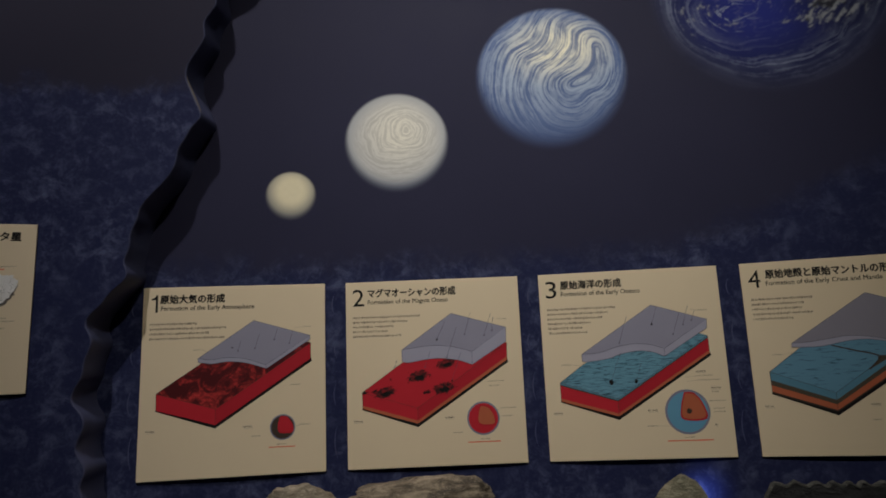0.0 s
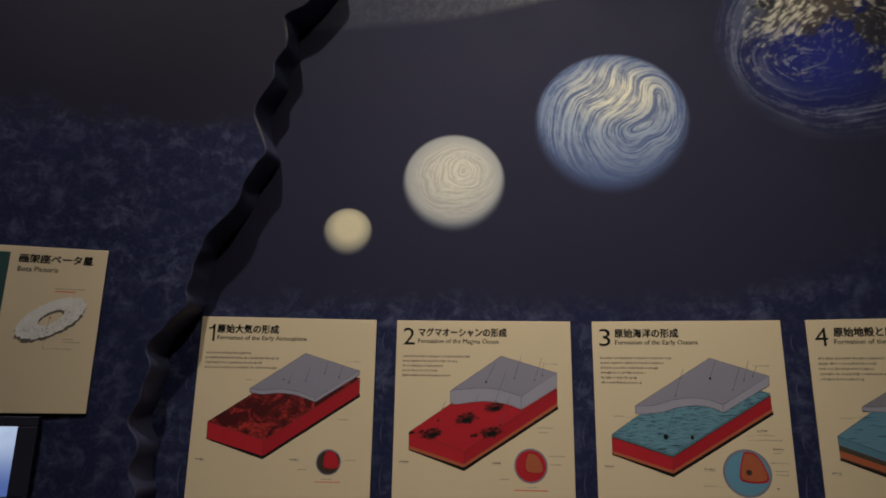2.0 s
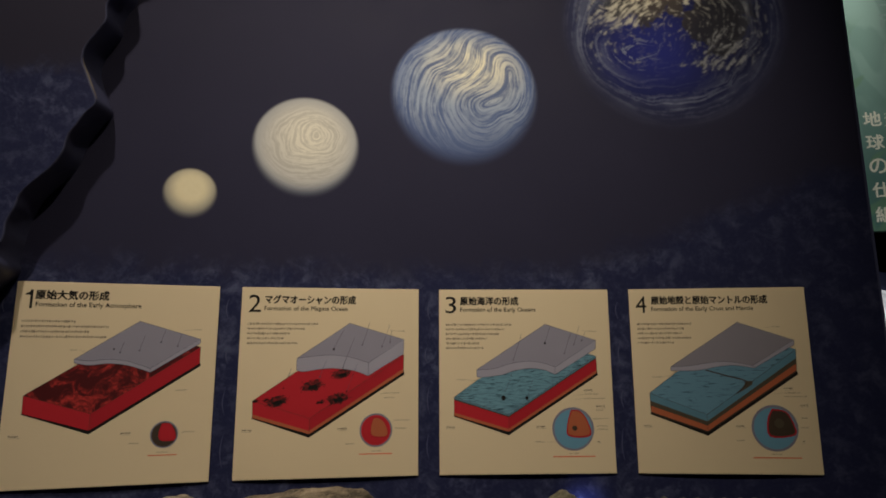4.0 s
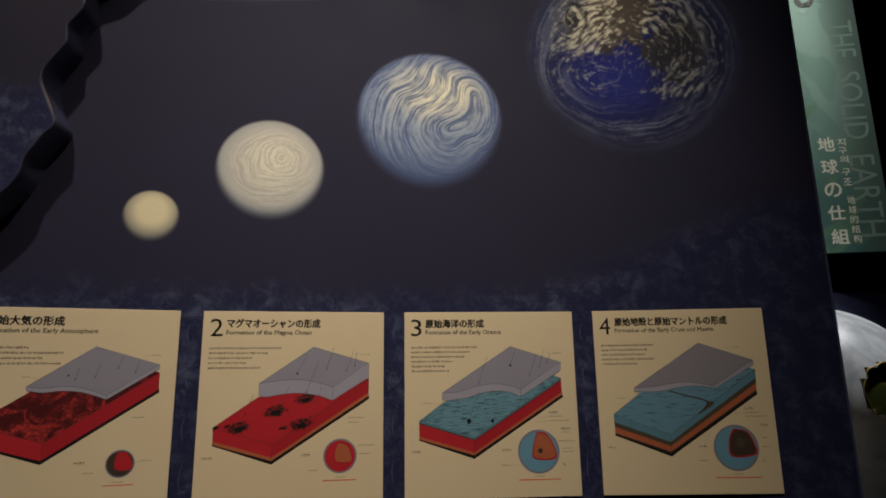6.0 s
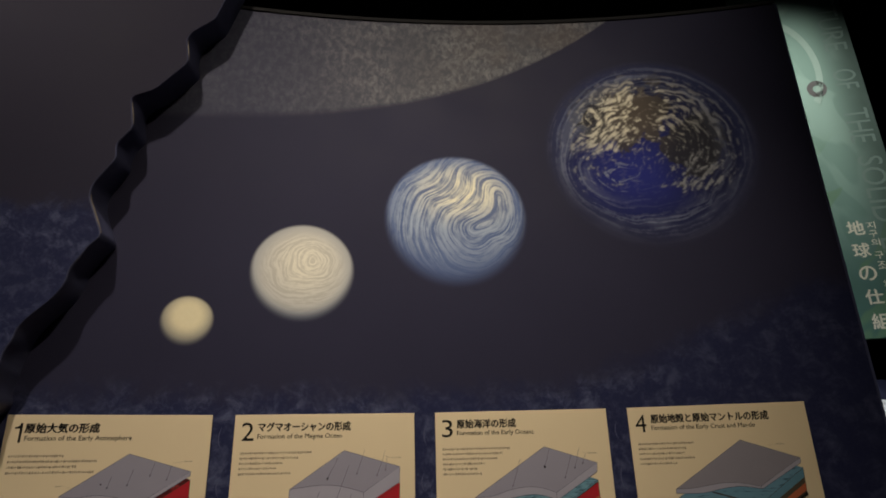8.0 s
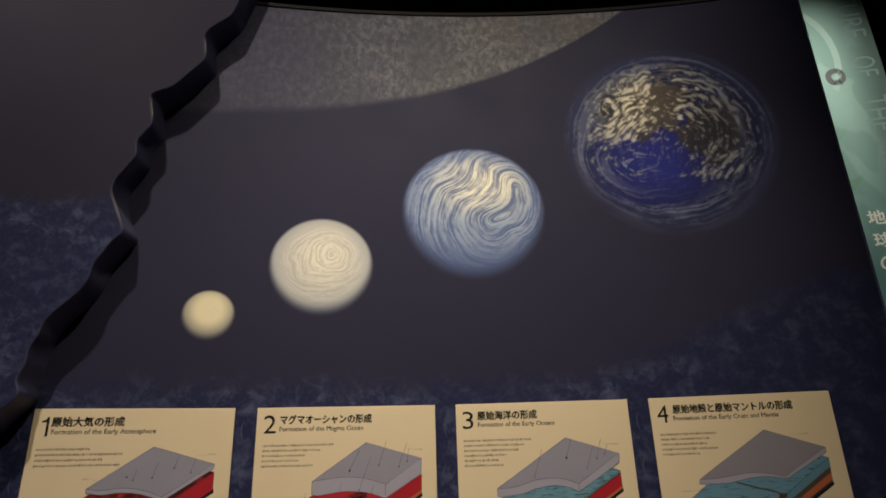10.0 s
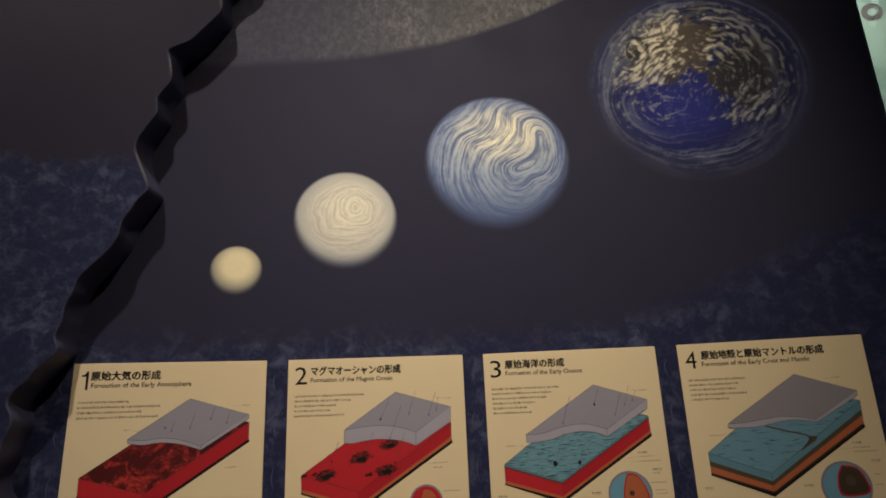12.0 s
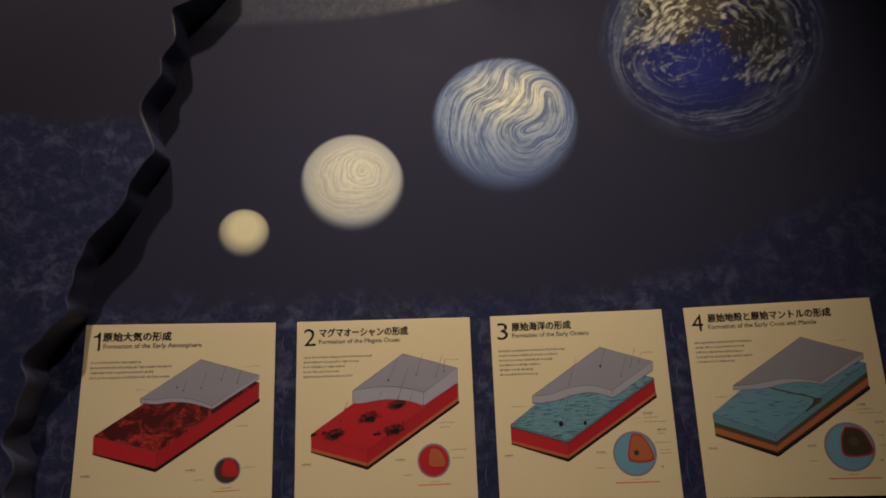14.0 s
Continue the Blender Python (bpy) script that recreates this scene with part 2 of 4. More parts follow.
def paint_earth(n=520):
    rng = np.random.default_rng(8)
    x, y = square(n)
    d = np.sqrt(x * x + y * y)
    patch = lambda *a: spot_of(x, y, *a)
    # the wind: round the globe near its rim, round a storm in the lower sea, loose in the middle
    field = 0.9 * d + 0.30 * hills(x, y, 2.4, rng, 3, 0.55) * ramp(d, 1.0, 0.4)
    field = field - 0.35 * patch(-0.40, -0.24, 0.28, 0.24)
    u, v = along(field, x)
    rough = hills(x, y, 32.0, rng, 3, 0.8)
    short = evened(comb(rough, x, y, u, v, 0.035, 8), 0.09)
    far = evened(comb(hills(x, y, 40.0, rng, 2, 0.6), x, y, u, v, 0.36, 24), 0.14)
    rag = evened(hills(x + 0.06 * (hills(x, y, 9, rng, 2) - 0.5), y, 18.0, rng, 4, 0.85), 0.18)
    # where clouds gather
    gather = (0.34 * patch(-0.17, 0.66, 0.09, 0.16) + 0.20 * patch(-0.38, 0.48, 0.20, 0.30, -0.5) + 0.32 * patch(-0.48, 0.10, 0.25, 0.10, 0.1) + 0.10 * patch(-0.25, 0.25, 0.2, 0.2)
              + 0.14 * patch(0.14, 0.30, 0.07, 0.24) + 0.38 * patch(0.27, -0.40, 0.28, 0.07, 0.06) + 0.16 * patch(0.42, -0.22, 0.22, 0.14) + 0.2 * patch(-0.36, -0.36, 0.06, 0.05)
              - 0.55 * patch(0.02, 0.42, 0.06, 0.22) - 0.40 * patch(-0.10, -0.20, 0.15, 0.22) - 0.55 * patch(0.0, -0.66, 0.6, 0.24) - 0.25 * patch(0.35, 0.1, 0.2, 0.14))
    fine = evened(comb(hills(x, y, 56.0, rng, 2, 0.7), x, y, u, v, 0.035, 8), 0.06)
    mass = ramp(2.0 * gather + 1.1 * (0.5 * short + 0.5 * rag - 0.5), 0.10, 0.42) * ramp(d, 0.98, 0.62)
    thick = mass * (0.10 + 0.90 * ramp(0.75 * fine + 0.25 * short + 0.25 * gather, 0.42, 0.66))
    # long bands sweeping over the upper right
    band = ramp(0.6 * far + 0.4 * short + 0.30 * patch(0.47, 0.40, 0.34, 0.07, -0.5) + 0.22 * patch(0.38, 0.62, 0.4, 0.06, -0.45) + 0.22 * patch(0.35, 0.24, 0.3, 0.05, -0.4), 0.62, 0.85) * ramp(x, 0.05, 0.25) * ramp(y, 0.0, 0.15) * ramp(d, 1.0, 0.8)
    # thin curling filaments
    ridge = 1 - 2 * np.abs(evened(comb(hills(x, y, 20.0, rng, 3, 0.65), x, y, u, v, 0.06, 8), 0.16) - 0.5)
    thread = ramp(ridge, 0.80, 0.99) * ramp(rag, 0.42, 0.66) * np.clip(0.95 * patch(0.34, -0.04, 0.36, 0.32) + 0.2 * patch(-0.36, -0.26, 0.3, 0.24) + 0.7 * patch(0.0, 0.25, 0.55, 0.5), 0, 1)
    cloud = np.clip(np.maximum(np.maximum(thick * np.clip(0.45 + 0.75 * short, 0, 1), 0.60 * band), 0.62 * thread), 0, 1)
    cloud = blurred(cloud, 0.012)
    wide = evened(comb(hills(x, y, 12.0, rng, 2, 0.6), x, y, u, v, 0.5, 24), 0.3)
    arcs = (0.6 * ramp(0.8 * far + 0.2 * rag, 0.45, 0.85) + 0.5 * ramp(wide, 0.4, 0.9)) * ramp(d, 0.50, 0.78) * ramp(d, 1.02, 0.90)
    arcs = arcs * np.clip(0.58 + 0.75 * patch(-0.85, 0.1, 0.3, 0.5) + 0.5 * patch(0.2, 0.9, 0.6, 0.25) + 0.35 * patch(0.0, -0.75, 0.6, 0.2), 0, 1)
    whirl = ramp(far, 0.60, 0.95) * ramp(rag, 0.2, 0.55) * patch(-0.45, -0.24, 0.32, 0.26)
    shore = hills(x, y, 4.5, rng, 6, 0.62) - 0.5
    land = np.maximum(np.maximum(patch(0.04, 0.45, 0.17, 0.42), 1.1 * patch(-0.30, 0.36, 0.40, 0.34)), 0.95 * patch(0.40, 0.0, 0.36, 0.38))
    land = ramp(land + 1.3 * shore - 0.7 * patch(0.10, 0.62, 0.06, 0.06) - 0.5 * patch(-0.06, 0.0, 0.14, 0.1), 0.40, 0.56)
    return {"cloud": cloud, "arcs": np.maximum(arcs, whirl), "land": land}


def painted(g, name):
    n = g.node("ShaderNodeAttribute")
    n.attribute_name = name
    return n.outputs["Fac"]


def make_moon(cs, cz, r):
    g, s, z, x, y, d = planet_base("pale_yellow_planet_paint", cs, cz, r)
    shade = g.step(dist(g, x, y, 0.02, 0.20), 0.38, 1.10)
    col = g.mix(g.noise(g.xyz(x, y), 5, 4), (0.76, 0.69, 0.46), (0.84, 0.77, 0.56))
    col = g.mix(g.m("MULTIPLY", shade, 0.92), col, (0.14, 0.15, 0.17))
    return g.done(g.mix(limb(g, y, d, 0.12, 0.30), mural_paint(g, s, z), col))


def make_cloud_planet(cs, cz, r):
    g, s, z, x, y, d = planet_base("white_swirled_planet_paint", cs, cz, r)
    col = g.mix(g.step(dist(g, x, y, 0.05, 0.2), 0.1, 1.0), (0.80, 0.77, 0.67), (0.54, 0.54, 0.53))
    f = g.m("MULTIPLY", g.step(painted(g, "stroke"), 0.85, 0.10), g.step(d, 0.97, 0.6))
    col = g.mix(g.m("MULTIPLY", f, 0.44), col, (0.36, 0.35, 0.32))
    col = g.mix(g.step(dist(g, x, y, 0.0, 0.24), 0.85, 1.24), col, (0.10, 0.12, 0.18))
    col = g.mix(g.m("MULTIPLY", g.step(d, 0.68, 1.0), 0.45), col, (0.22, 0.25, 0.30))
    return g.done(g.mix(limb(g, y, d, 0.07, 0.22), mural_paint(g, s, z), col))


def make_ice_planet(cs, cz, r):
    g, s, z, x, y, d = planet_base("blue_streaked_planet_paint", cs, cz, r)
    cream = g.step(dist(g, x, y, 0.12, 0.42, 0.85, 0.56), 1.15, 0.1)
    cream = g.m("MULTIPLY", cream, g.step(painted(g, "thick"), 0.2, 0.75, 0.6, 1.0))
    light = g.mix(cream, (0.36, 0.43, 0.56), (0.92, 0.88, 0.70))
    dark = g.mix(cream, (0.105, 0.15, 0.30), (0.24, 0.275, 0.37))
    col = g.mix(g.step(painted(g, "stroke"), 0.05, 0.88), dark, light)
    col = g.mix(g.m("MULTIPLY", g.step(y, 0.0, -0.80), 0.74), col, (0.12, 0.17, 0.34))
    col = g.mix(g.step(dist(g, x, y, 0.05, 0.32), 0.78, 1.38), col, (0.05, 0.075, 0.18))
    col = g.mix(g.m("MULTIPLY", g.step(d, 0.70, 1.0), 0.55), col, (0.10, 0.15, 0.33))
    return g.done(g.mix(limb(g, y, d, 0.07, 0.26), mural_paint(g, s, z), col))


def make_earth(cs, cz, r):
    g, s, z, x, y, d = planet_base("blue_earth_paint", cs, cz, r)
    sea = g.mix(g.step(dist(g, x, y, -0.14, -0.20, 0.80, 0.66), 1.05, 0.05), (0.014, 0.017, 0.058), (0.021, 0.028, 0.20))
    sea = g.mix(g.m("MULTIPLY", g.step(dist(g, x, y, 0.45, -0.15, 0.5, 0.5), 1.0, 0.3), 0.55), sea, (0.014, 0.015, 0.045))
    warm = g.step(dist(g, x, y, -0.08, 0.45, 0.45, 0.75), 1.0, 0.1)
    col = g.mix(g.m("MULTIPLY", painted(g, "land"), 0.9), sea, g.mix(warm, (0.026, 0.026, 0.032), (0.105, 0.086, 0.068)))
    lit = g.step(dist(g, x, y, -0.20, 0.42, 0.85, 0.75), 1.05, 0.1)
    col = g.mix(painted(g, "cloud"), col, g.mix(lit, (0.24, 0.25, 0.27), (0.80, 0.75, 0.60)))
    col = g.mix(g.m("MULTIPLY", painted(g, "arcs"), 0.7), col, (0.24, 0.27, 0.38))
    haze = g.m("MULTIPLY", g.step(d, 0.66, 0.94), 0.5)
    col = g.mix(haze, col, (0.045, 0.055, 0.14))
    return g.done(g.mix(limb(g, y, d, 0.14, 0.30), mural_paint(g, s, z), col))


MURAL, RELIEF = make_mural(), make_relief()
EDGE = plain("dark_blue_edge_paint", (0.060, 0.066, 0.130), 0.5, 0.35, vary=0.3, scale=40, bump=0.15)
# beige that stands in for light caught on the ragged edge
EDGE_GLINT = plain("beige_edge_highlight", (0.20, 0.17, 0.13), 0.6, vary=0.3, scale=60)
# for the unseen west and south walls, grey to bounce fill light
BOUNCE_WALL = plain("grey_bounce_paint", (0.22, 0.21, 0.215), 0.8, 0.2, vary=0.15)
BLACK = plain("matt_black_paint", (0.008, 0.008, 0.009), 0.8, 0.2, vary=0.3)
FAR_BLUE = plain("navy_wall_paint", (0.06, 0.065, 0.13), 0.6, 0.2, vary=0.2, scale=20)
DARK_BLUE = plain("dark_blue_wall_paint", (0.020, 0.021, 0.042), 0.6, 0.3, vary=0.25, scale=20)
# floor out of view, lightened so that it throws fill light upward
BOUNCE_FLOOR = plain("grey_bounce_carpet", (0.24, 0.225, 0.21), 0.95, 0.1, vary=0.5, scale=200, bump=0.5)
METAL = plain("black_metal", (0.02, 0.02, 0.022), 0.4, 0.5, metal=0.6)
CREAM = plain("cream_panel_print", (0.70, 0.59, 0.41), 0.38, 0.3, vary=0.03, scale=12)
INK = plain("black_print", (0.012, 0.011, 0.011), 0.6, 0.12, vary=0.2)
FAINT = plain("grey_small_print", (0.13, 0.11, 0.09), 0.6, 0.15, vary=0.15)
TEXT = plain("dark_grey_text_print", (0.17, 0.14, 0.105), 0.6, 0.15, vary=0.3, scale=300)
FAINTER = plain("pale_small_print", (0.32, 0.275, 0.20), 0.6, 0.15, vary=0.1)
RED = plain("red_print", (0.44, 0.022, 0.034), 0.5, 0.15, vary=0.12)
RED_DARK = plain("dark_red_print", (0.37, 0.018, 0.029), 0.5, 0.15, vary=0.12)
ORANGE = plain("orange_brown_print", (0.40, 0.115, 0.055), 0.5, 0.15, vary=0.12)
LINE_RED = plain("orange_red_line_print", (0.70, 0.14, 0.07), 0.45, vary=0.08)
GREY_TOP = plain("lavender_grey_print", (0.27, 0.265, 0.34), 0.5, 0.15, vary=0.08, scale=15)
GREY_SIDE = plain("pale_grey_print", (0.33, 0.325, 0.41), 0.5, 0.15, vary=0.08, scale=15)
OUTLINE = plain("dark_grey_outline_print", (0.075, 0.075, 0.105), 0.5, 0.15, vary=0.2)
AIR_DULL = plain("dull_grey_print", (0.235, 0.225, 0.275), 0.5, 0.15, vary=0.08, scale=15)
GREY_RIM = plain("grey_rim_print", (0.20, 0.20, 0.27), 0.5, 0.15, vary=0.1)
TEAL_SIDE = plain("teal_side_print", (0.10, 0.225, 0.315), 0.5, 0.15, vary=0.15)
OCEAN_BLUE = plain("light_blue_print", (0.13, 0.30, 0.44), 0.5, 0.15, vary=0.08)
BROWN = plain("dark_brown_print", (0.055, 0.040, 0.030), 0.5, 0.15, vary=0.2)
CRUST = plain("olive_brown_print", (0.075, 0.062, 0.045), 0.5, 0.15, vary=0.2)


def streaks(name, base, dark, lo, hi, scale=(14, 110), turn=0.35):
    """A print hatched with short uneven streaks, in the panel's own metres."""
    g = Nodes(name, 0.5, 0.15)
    n = g.node("ShaderNodeMapping")
    g.put(n.inputs[0], g.coord())
    n.inputs["Rotation"].default_value, n.inputs["Scale"].default_value = (0, 0, turn), (*scale, 1)
    f = g.step(g.noise(n.outputs[0], 1.6, 6, 0.62, 0.7), lo, hi)
    return g.done(g.mix(f, base, dark))


OCEAN_TOP = streaks("hatched_teal_print", (0.15, 0.31, 0.41), (0.012, 0.035, 0.055), 0.47, 0.66, (22, 330), 0.10)
CRUST_TOP = streaks("streaked_teal_print", (0.125, 0.26, 0.37), (0.020, 0.050, 0.075), 0.53, 0.72, (18, 130), 0.1)


def make_magma():
    g = Nodes("mottled_magma_print", 0.5, 0.15)
    swirl = g.step(g.noise(g.coord(), 20, 7, 0.62, 1.6), 0.46, 0.62)
    licks = g.step(g.noise(g.coord(), 46, 5, 0.6, 2.2), 0.40, 0.62, 0.3, 1.0)
    middle = g.step(g.noise(g.coord(), 9, 2, 0.5), 0.36, 0.6, 0.25, 1.0)
    return g.done(g.mix(g.m("MULTIPLY", g.m("MULTIPLY", swirl, licks), middle), (0.070, 0.011, 0.013), (0.50, 0.045, 0.042)))


def make_soot():
    g = Nodes("sooty_black_print", 0.45, 0.3)
    return g.done(g.mix(g.step(g.noise(g.coord(), 90, 5, 0.6), 0.42, 0.6), (0.03, 0.010, 0.010), (0.20, 0.016, 0.020)))


MAGMA, SOOT = make_magma(), make_soot()

# ---- building helpers ----


def mesh_of(name, bm, material):
    me = bpy.data.meshes.new(name)
    bm.to_mesh(me)
    bm.free()
    for mt in material if isinstance(material, (list, tuple)) else [material]:
        me.materials.append(mt)
    return me


def part(name, bm, material, parent=None, label=""):
    """Links a bmesh as one mesh object, under its thing when there is one."""
    ob = new(name, mesh_of(name, bm, material))
    if parent is not None:
        ob.parent = parent
    if label:
        ob["label"] = label
    return ob


def box(bm, x0, x1, y0, y1, z0, z1, bevel=0.0):
    r = bmesh.ops.create_cube(bm, size=1.0)
    for v in r["verts"]:
        v.co = Vector((x0 + (v.co.x + 0.5) * (x1 - x0), y0 + (v.co.y + 0.5) * (y1 - y0), z0 + (v.co.z + 0.5) * (z1 - z0)))
    if bevel:
        edges = {e for v in r["verts"] for e in v.link_edges}
        bmesh.ops.bevel(bm, geom=list(edges), offset=bevel, segments=2, affect="EDGES", profile=0.5)
    return bm


def grid_surface(bm, rows, uvs=None, smooth=True, index=0):
    """Faces between rows of points; uvs gives wall coordinates for each."""
    vs = [[bm.verts.new(p) for p in row] for row in rows]
    layer = bm.loops.layers.uv.verify() if uvs else None
    for i in range(len(vs) - 1):
        for j in range(len(vs[0]) - 1):
            f = bm.faces.new((vs[i][j], vs[i][j + 1], vs[i + 1][j + 1], vs[i + 1][j]))
            f.smooth, f.material_index = smooth, index
            if uvs:
                for lp, (a, b) in zip(f.loops, ((i, j), (i, j + 1), (i + 1, j + 1), (i + 1, j))):
                    lp[layer].uv = uvs[a][b]
    return vs


# ---- the room ----


def build_room():
    x0, x1, y0, y1, h = -5.0, 6.5, -5.0, 5.5, 5.2
    tagged(part("floor", box(bmesh.new(), x0, x1, y0, y1, -0.1, 0.0), BOUNCE_FLOOR), "unseen gallery floor, grey to bounce light", "floor", kind="structure")
    tagged(part("ceiling", box(bmesh.new(), x0, x1, y0, y1, h, h + 0.1), BLACK), "matt black gallery ceiling", "ceiling", kind="structure")
    # walls added round the room; the grey west and south ones act as reflectors
    for name, b in (("wall_west", (x0 - 0.1, x0, y0, y1)), ("wall_east", (x1, x1 + 0.1, y0, y1)), ("wall_south", (x0 - 0.1, x1 + 0.1, y0 - 0.1, y0)), ("wall_north", (x0 - 0.1, x1 + 0.1, y1, y1 + 0.1))):
        tagged(part(name, box(bmesh.new(), *b, 0, h), BLACK if name in ("wall_north", "wall_east") else BOUNCE_WALL), "plain wall added to close the room", "wall", kind="structure")


S_LEFT, S_RIGHT, Z_FLOOR, Z_TOP = -2.7, 1.165, -TOP, 1.262


def build_mural():
    bm = bmesh.new()
    ss = [S_LEFT + (S_RIGHT - S_LEFT) * i / 90 for i in range(91)]
    zs = [Z_FLOOR + (Z_TOP - Z_FLOOR) * j / 24 for j in range(25)]
    grid_surface(bm, [[on_wall(s, z) for s in ss] for z in zs], [[(s, z) for s in ss] for z in zs])
    back = 0.09
    top = [[on_wall(s, Z_TOP, o) for s in ss] for o in (0.0, -0.006, -back)]
    grid_surface(bm, top, index=1)
    side = [[on_wall(S_RIGHT + d, z, o) for z in zs] for d, o in ((0.0, 0.0), (0.008, -0.004), (0.010, -0.02), (0.010, -back))]
    grid_surface(bm, side, index=1)
    grid_surface(bm, [[on_wall(s, z, -back) for s in reversed(ss)] for z in zs], index=1)
    wall = tagged(part("wall_mural", bm, [MURAL, EDGE]), "curved gallery wall painted with dark blue sponged space mural", "wall", kind="structure")
    # a thin dark metal strip along the top edge
    bm = bmesh.new()
    prof = [(0.004, 0.0), (0.004, 0.012), (-0.02, 0.012)]
    grid_surface(bm, [[on_wall(s, Z_TOP + dz, o) for s in ss if s > -0.66] for o, dz in prof], index=0)
    part("trim", bm, BLACK, wall, "thin black metal strip")
    return wall


# the ragged edge of the raised front: height and place along the wall, from above down
EDGE_KNOTS = [
    (1.62, -0.50), (1.32, -0.575), (1.244, -0.598), (1.146, -0.627), (1.09, -0.686), (1.062, -0.699), (0.982, -0.686), (0.874, -0.767), (0.848, -0.822),
    (0.75, -0.804), (0.696, -0.838), (0.651, -0.832), (0.571, -0.877), (0.535, -0.879), (0.43, -0.834), (0.40, -0.862), (0.347, -0.890), (0.309, -0.893),
    (0.226, -0.945), (0.181, -0.987), (0.13, -0.988), (0.087, -1.007), (0.036, -1.000), (-0.012, -1.022), (-0.063, -1.079), (-0.107, -1.083), (-0.162, -1.073),
    (-0.24, -1.106), (-0.268, -1.104), (-0.300, -1.083), (-0.37, -1.089), (-0.41, -1.079), (-0.48, -1.072), (-0.75, -1.10), (-1.0, -1.08), (-1.71, -1.12),
]
RAISED = 0.08


def edge_curve():
    """The edge as a smooth line: heights, and places along the wall."""
    zz = np.array([k[0] for k in EDGE_KNOTS])[::-1]
    aa = np.array([k[1] for k in EDGE_KNOTS])[::-1]
    z = np.linspace(Z_FLOOR, 1.62, 520)
    a = np.interp(z, zz, aa)
    for _ in range(3):
        a[1:-1] = 0.25 * a[:-2] + 0.5 * a[1:-1] + 0.25 * a[2:]
    # small scallops along its lower half
    a = a + 0.006 * np.clip((0.45 - z) / 0.3, 0, 1) * np.sin(z * 74.0 + 1.5 * np.sin(z * 11.0))
    back = a.copy()
    for _ in range(25):
        back[1:-1] = 0.25 * back[:-2] + 0.5 * back[1:-1] + 0.25 * back[2:]
    # the foot keeps the broad waves of the edge and drops the small ones
    return z, a, back


def build_relief():
    z, a, back = edge_curve()
    bm = bmesh.new()
    cols = [0.0, 0.2, 0.4, 0.55, 0.7, 0.82, 0.9, 0.95, 0.985, 1.0]
    places = [[S_LEFT + (e - 0.004 - S_LEFT) * c for c in cols] for e in a]
    grid_surface(bm, [[on_wall(s, zz, RAISED) for s in row] for zz, row in zip(z, places)], [[(s, zz) for s in row] for zz, row in zip(z, places)])
    front = tagged(part("wall_relief", bm, RELIEF), "raised dark blue sponged wall front with ragged wavy edge", "wall", kind="structure")
    # its return to the mural, rippling and flaring towards the wall
    bm = bmesh.new()
    rows = []
    for zz, e, b in zip(z, a, back):
        foot = max(b, e) + 0.022
        row = [on_wall(e - 0.004, zz, RAISED), on_wall(e - 0.001, zz, RAISED - 0.001), on_wall(e, zz, RAISED - 0.005)]
        for f in (0.2, 0.4, 0.6, 0.8, 1.0):
            bulge = 0.004 * math.sin(math.pi * f) * math.sin(zz * 31.0 + 1.0)
            row.append(on_wall(e + (foot - e) * f + bulge, zz, (RAISED - 0.005) * (1 - f)))
        rows.append(row)
    grid_surface(bm, rows)
    part("edge_return", bm, EDGE, front, "dark blue rippled edge")
    # beige strip as a painted highlight where the outline turns back under itself
    bm = bmesh.new()
    run = []
    for i in range(1, len(z) - 1):
        under = a[i + 1] < a[i - 1] - 0.0002 and z[i] > 0.35
        if under:
            run.append(i)
        if (not under or i == len(z) - 2) and run:
            if len(run) > 6:
                n = len(run)
                grid_surface(bm, [[on_wall(a[k] + 0.0012 + d * math.sin(math.pi * (q + 0.5) / n), z[k], o) for d, o in ((-0.0012, RAISED + 0.0012), (0.0012, RAISED + 0.0012), (0.0012, RAISED - 0.004))] for q, k in enumerate(run)])
            run = []
    part("edge_highlight", bm, EDGE_GLINT, front, "thin beige strip painted as the lit edge")
    return front


build_room()
WALL_MURAL = build_mural()
build_relief()

# ---- painted planets ----


def build_planet(cs, cz, r, material, label, layers):
    """A round painting that follows the curved wall; layers holds the brushwork."""
    n = next(iter(layers.values())).shape[0] if layers else 60
    x, y = square(n)
    q = np.arange(n * n).reshape(n, n)
    quads = np.stack([q[:-1, :-1], q[:-1, 1:], q[1:, 1:], q[1:, :-1]], -1).reshape(-1, 4)
    inside = np.hypot(x, y).ravel()[quads].max(1) < 1.035
    quads = quads[inside]
    used = np.unique(quads)
    back = np.zeros(n * n, dtype=int)
    back[used] = np.arange(len(used))
    s, z = cs + r * x.ravel()[used], cz + r * y.ravel()[used]
    rad = R - 0.0002
    co = np.stack([rad * np.sin(s / R), WALL_Y - R + rad * np.cos(s / R), TOP + z], 1)
    me = bpy.data.meshes.new("painted_planet")
    me.from_pydata(co.tolist(), [], back[quads].tolist())
    me.polygons.foreach_set("use_smooth", [True] * len(quads))
    uv = me.uv_layers.new(name="wall")
    corner = back[quads].ravel()
    uv.data.foreach_set("uv", np.stack([s[corner], z[corner]], 1).astype(np.float32).ravel())
    for key, values in layers.items():
        me.attributes.new(key, "FLOAT", "POINT").data.foreach_set("value", values.ravel()[used].astype(np.float32))
    me.materials.append(material)
    me.update()
    return tagged(new("painted_planet", me), label, "mural painting", group="painted planets of the mural")


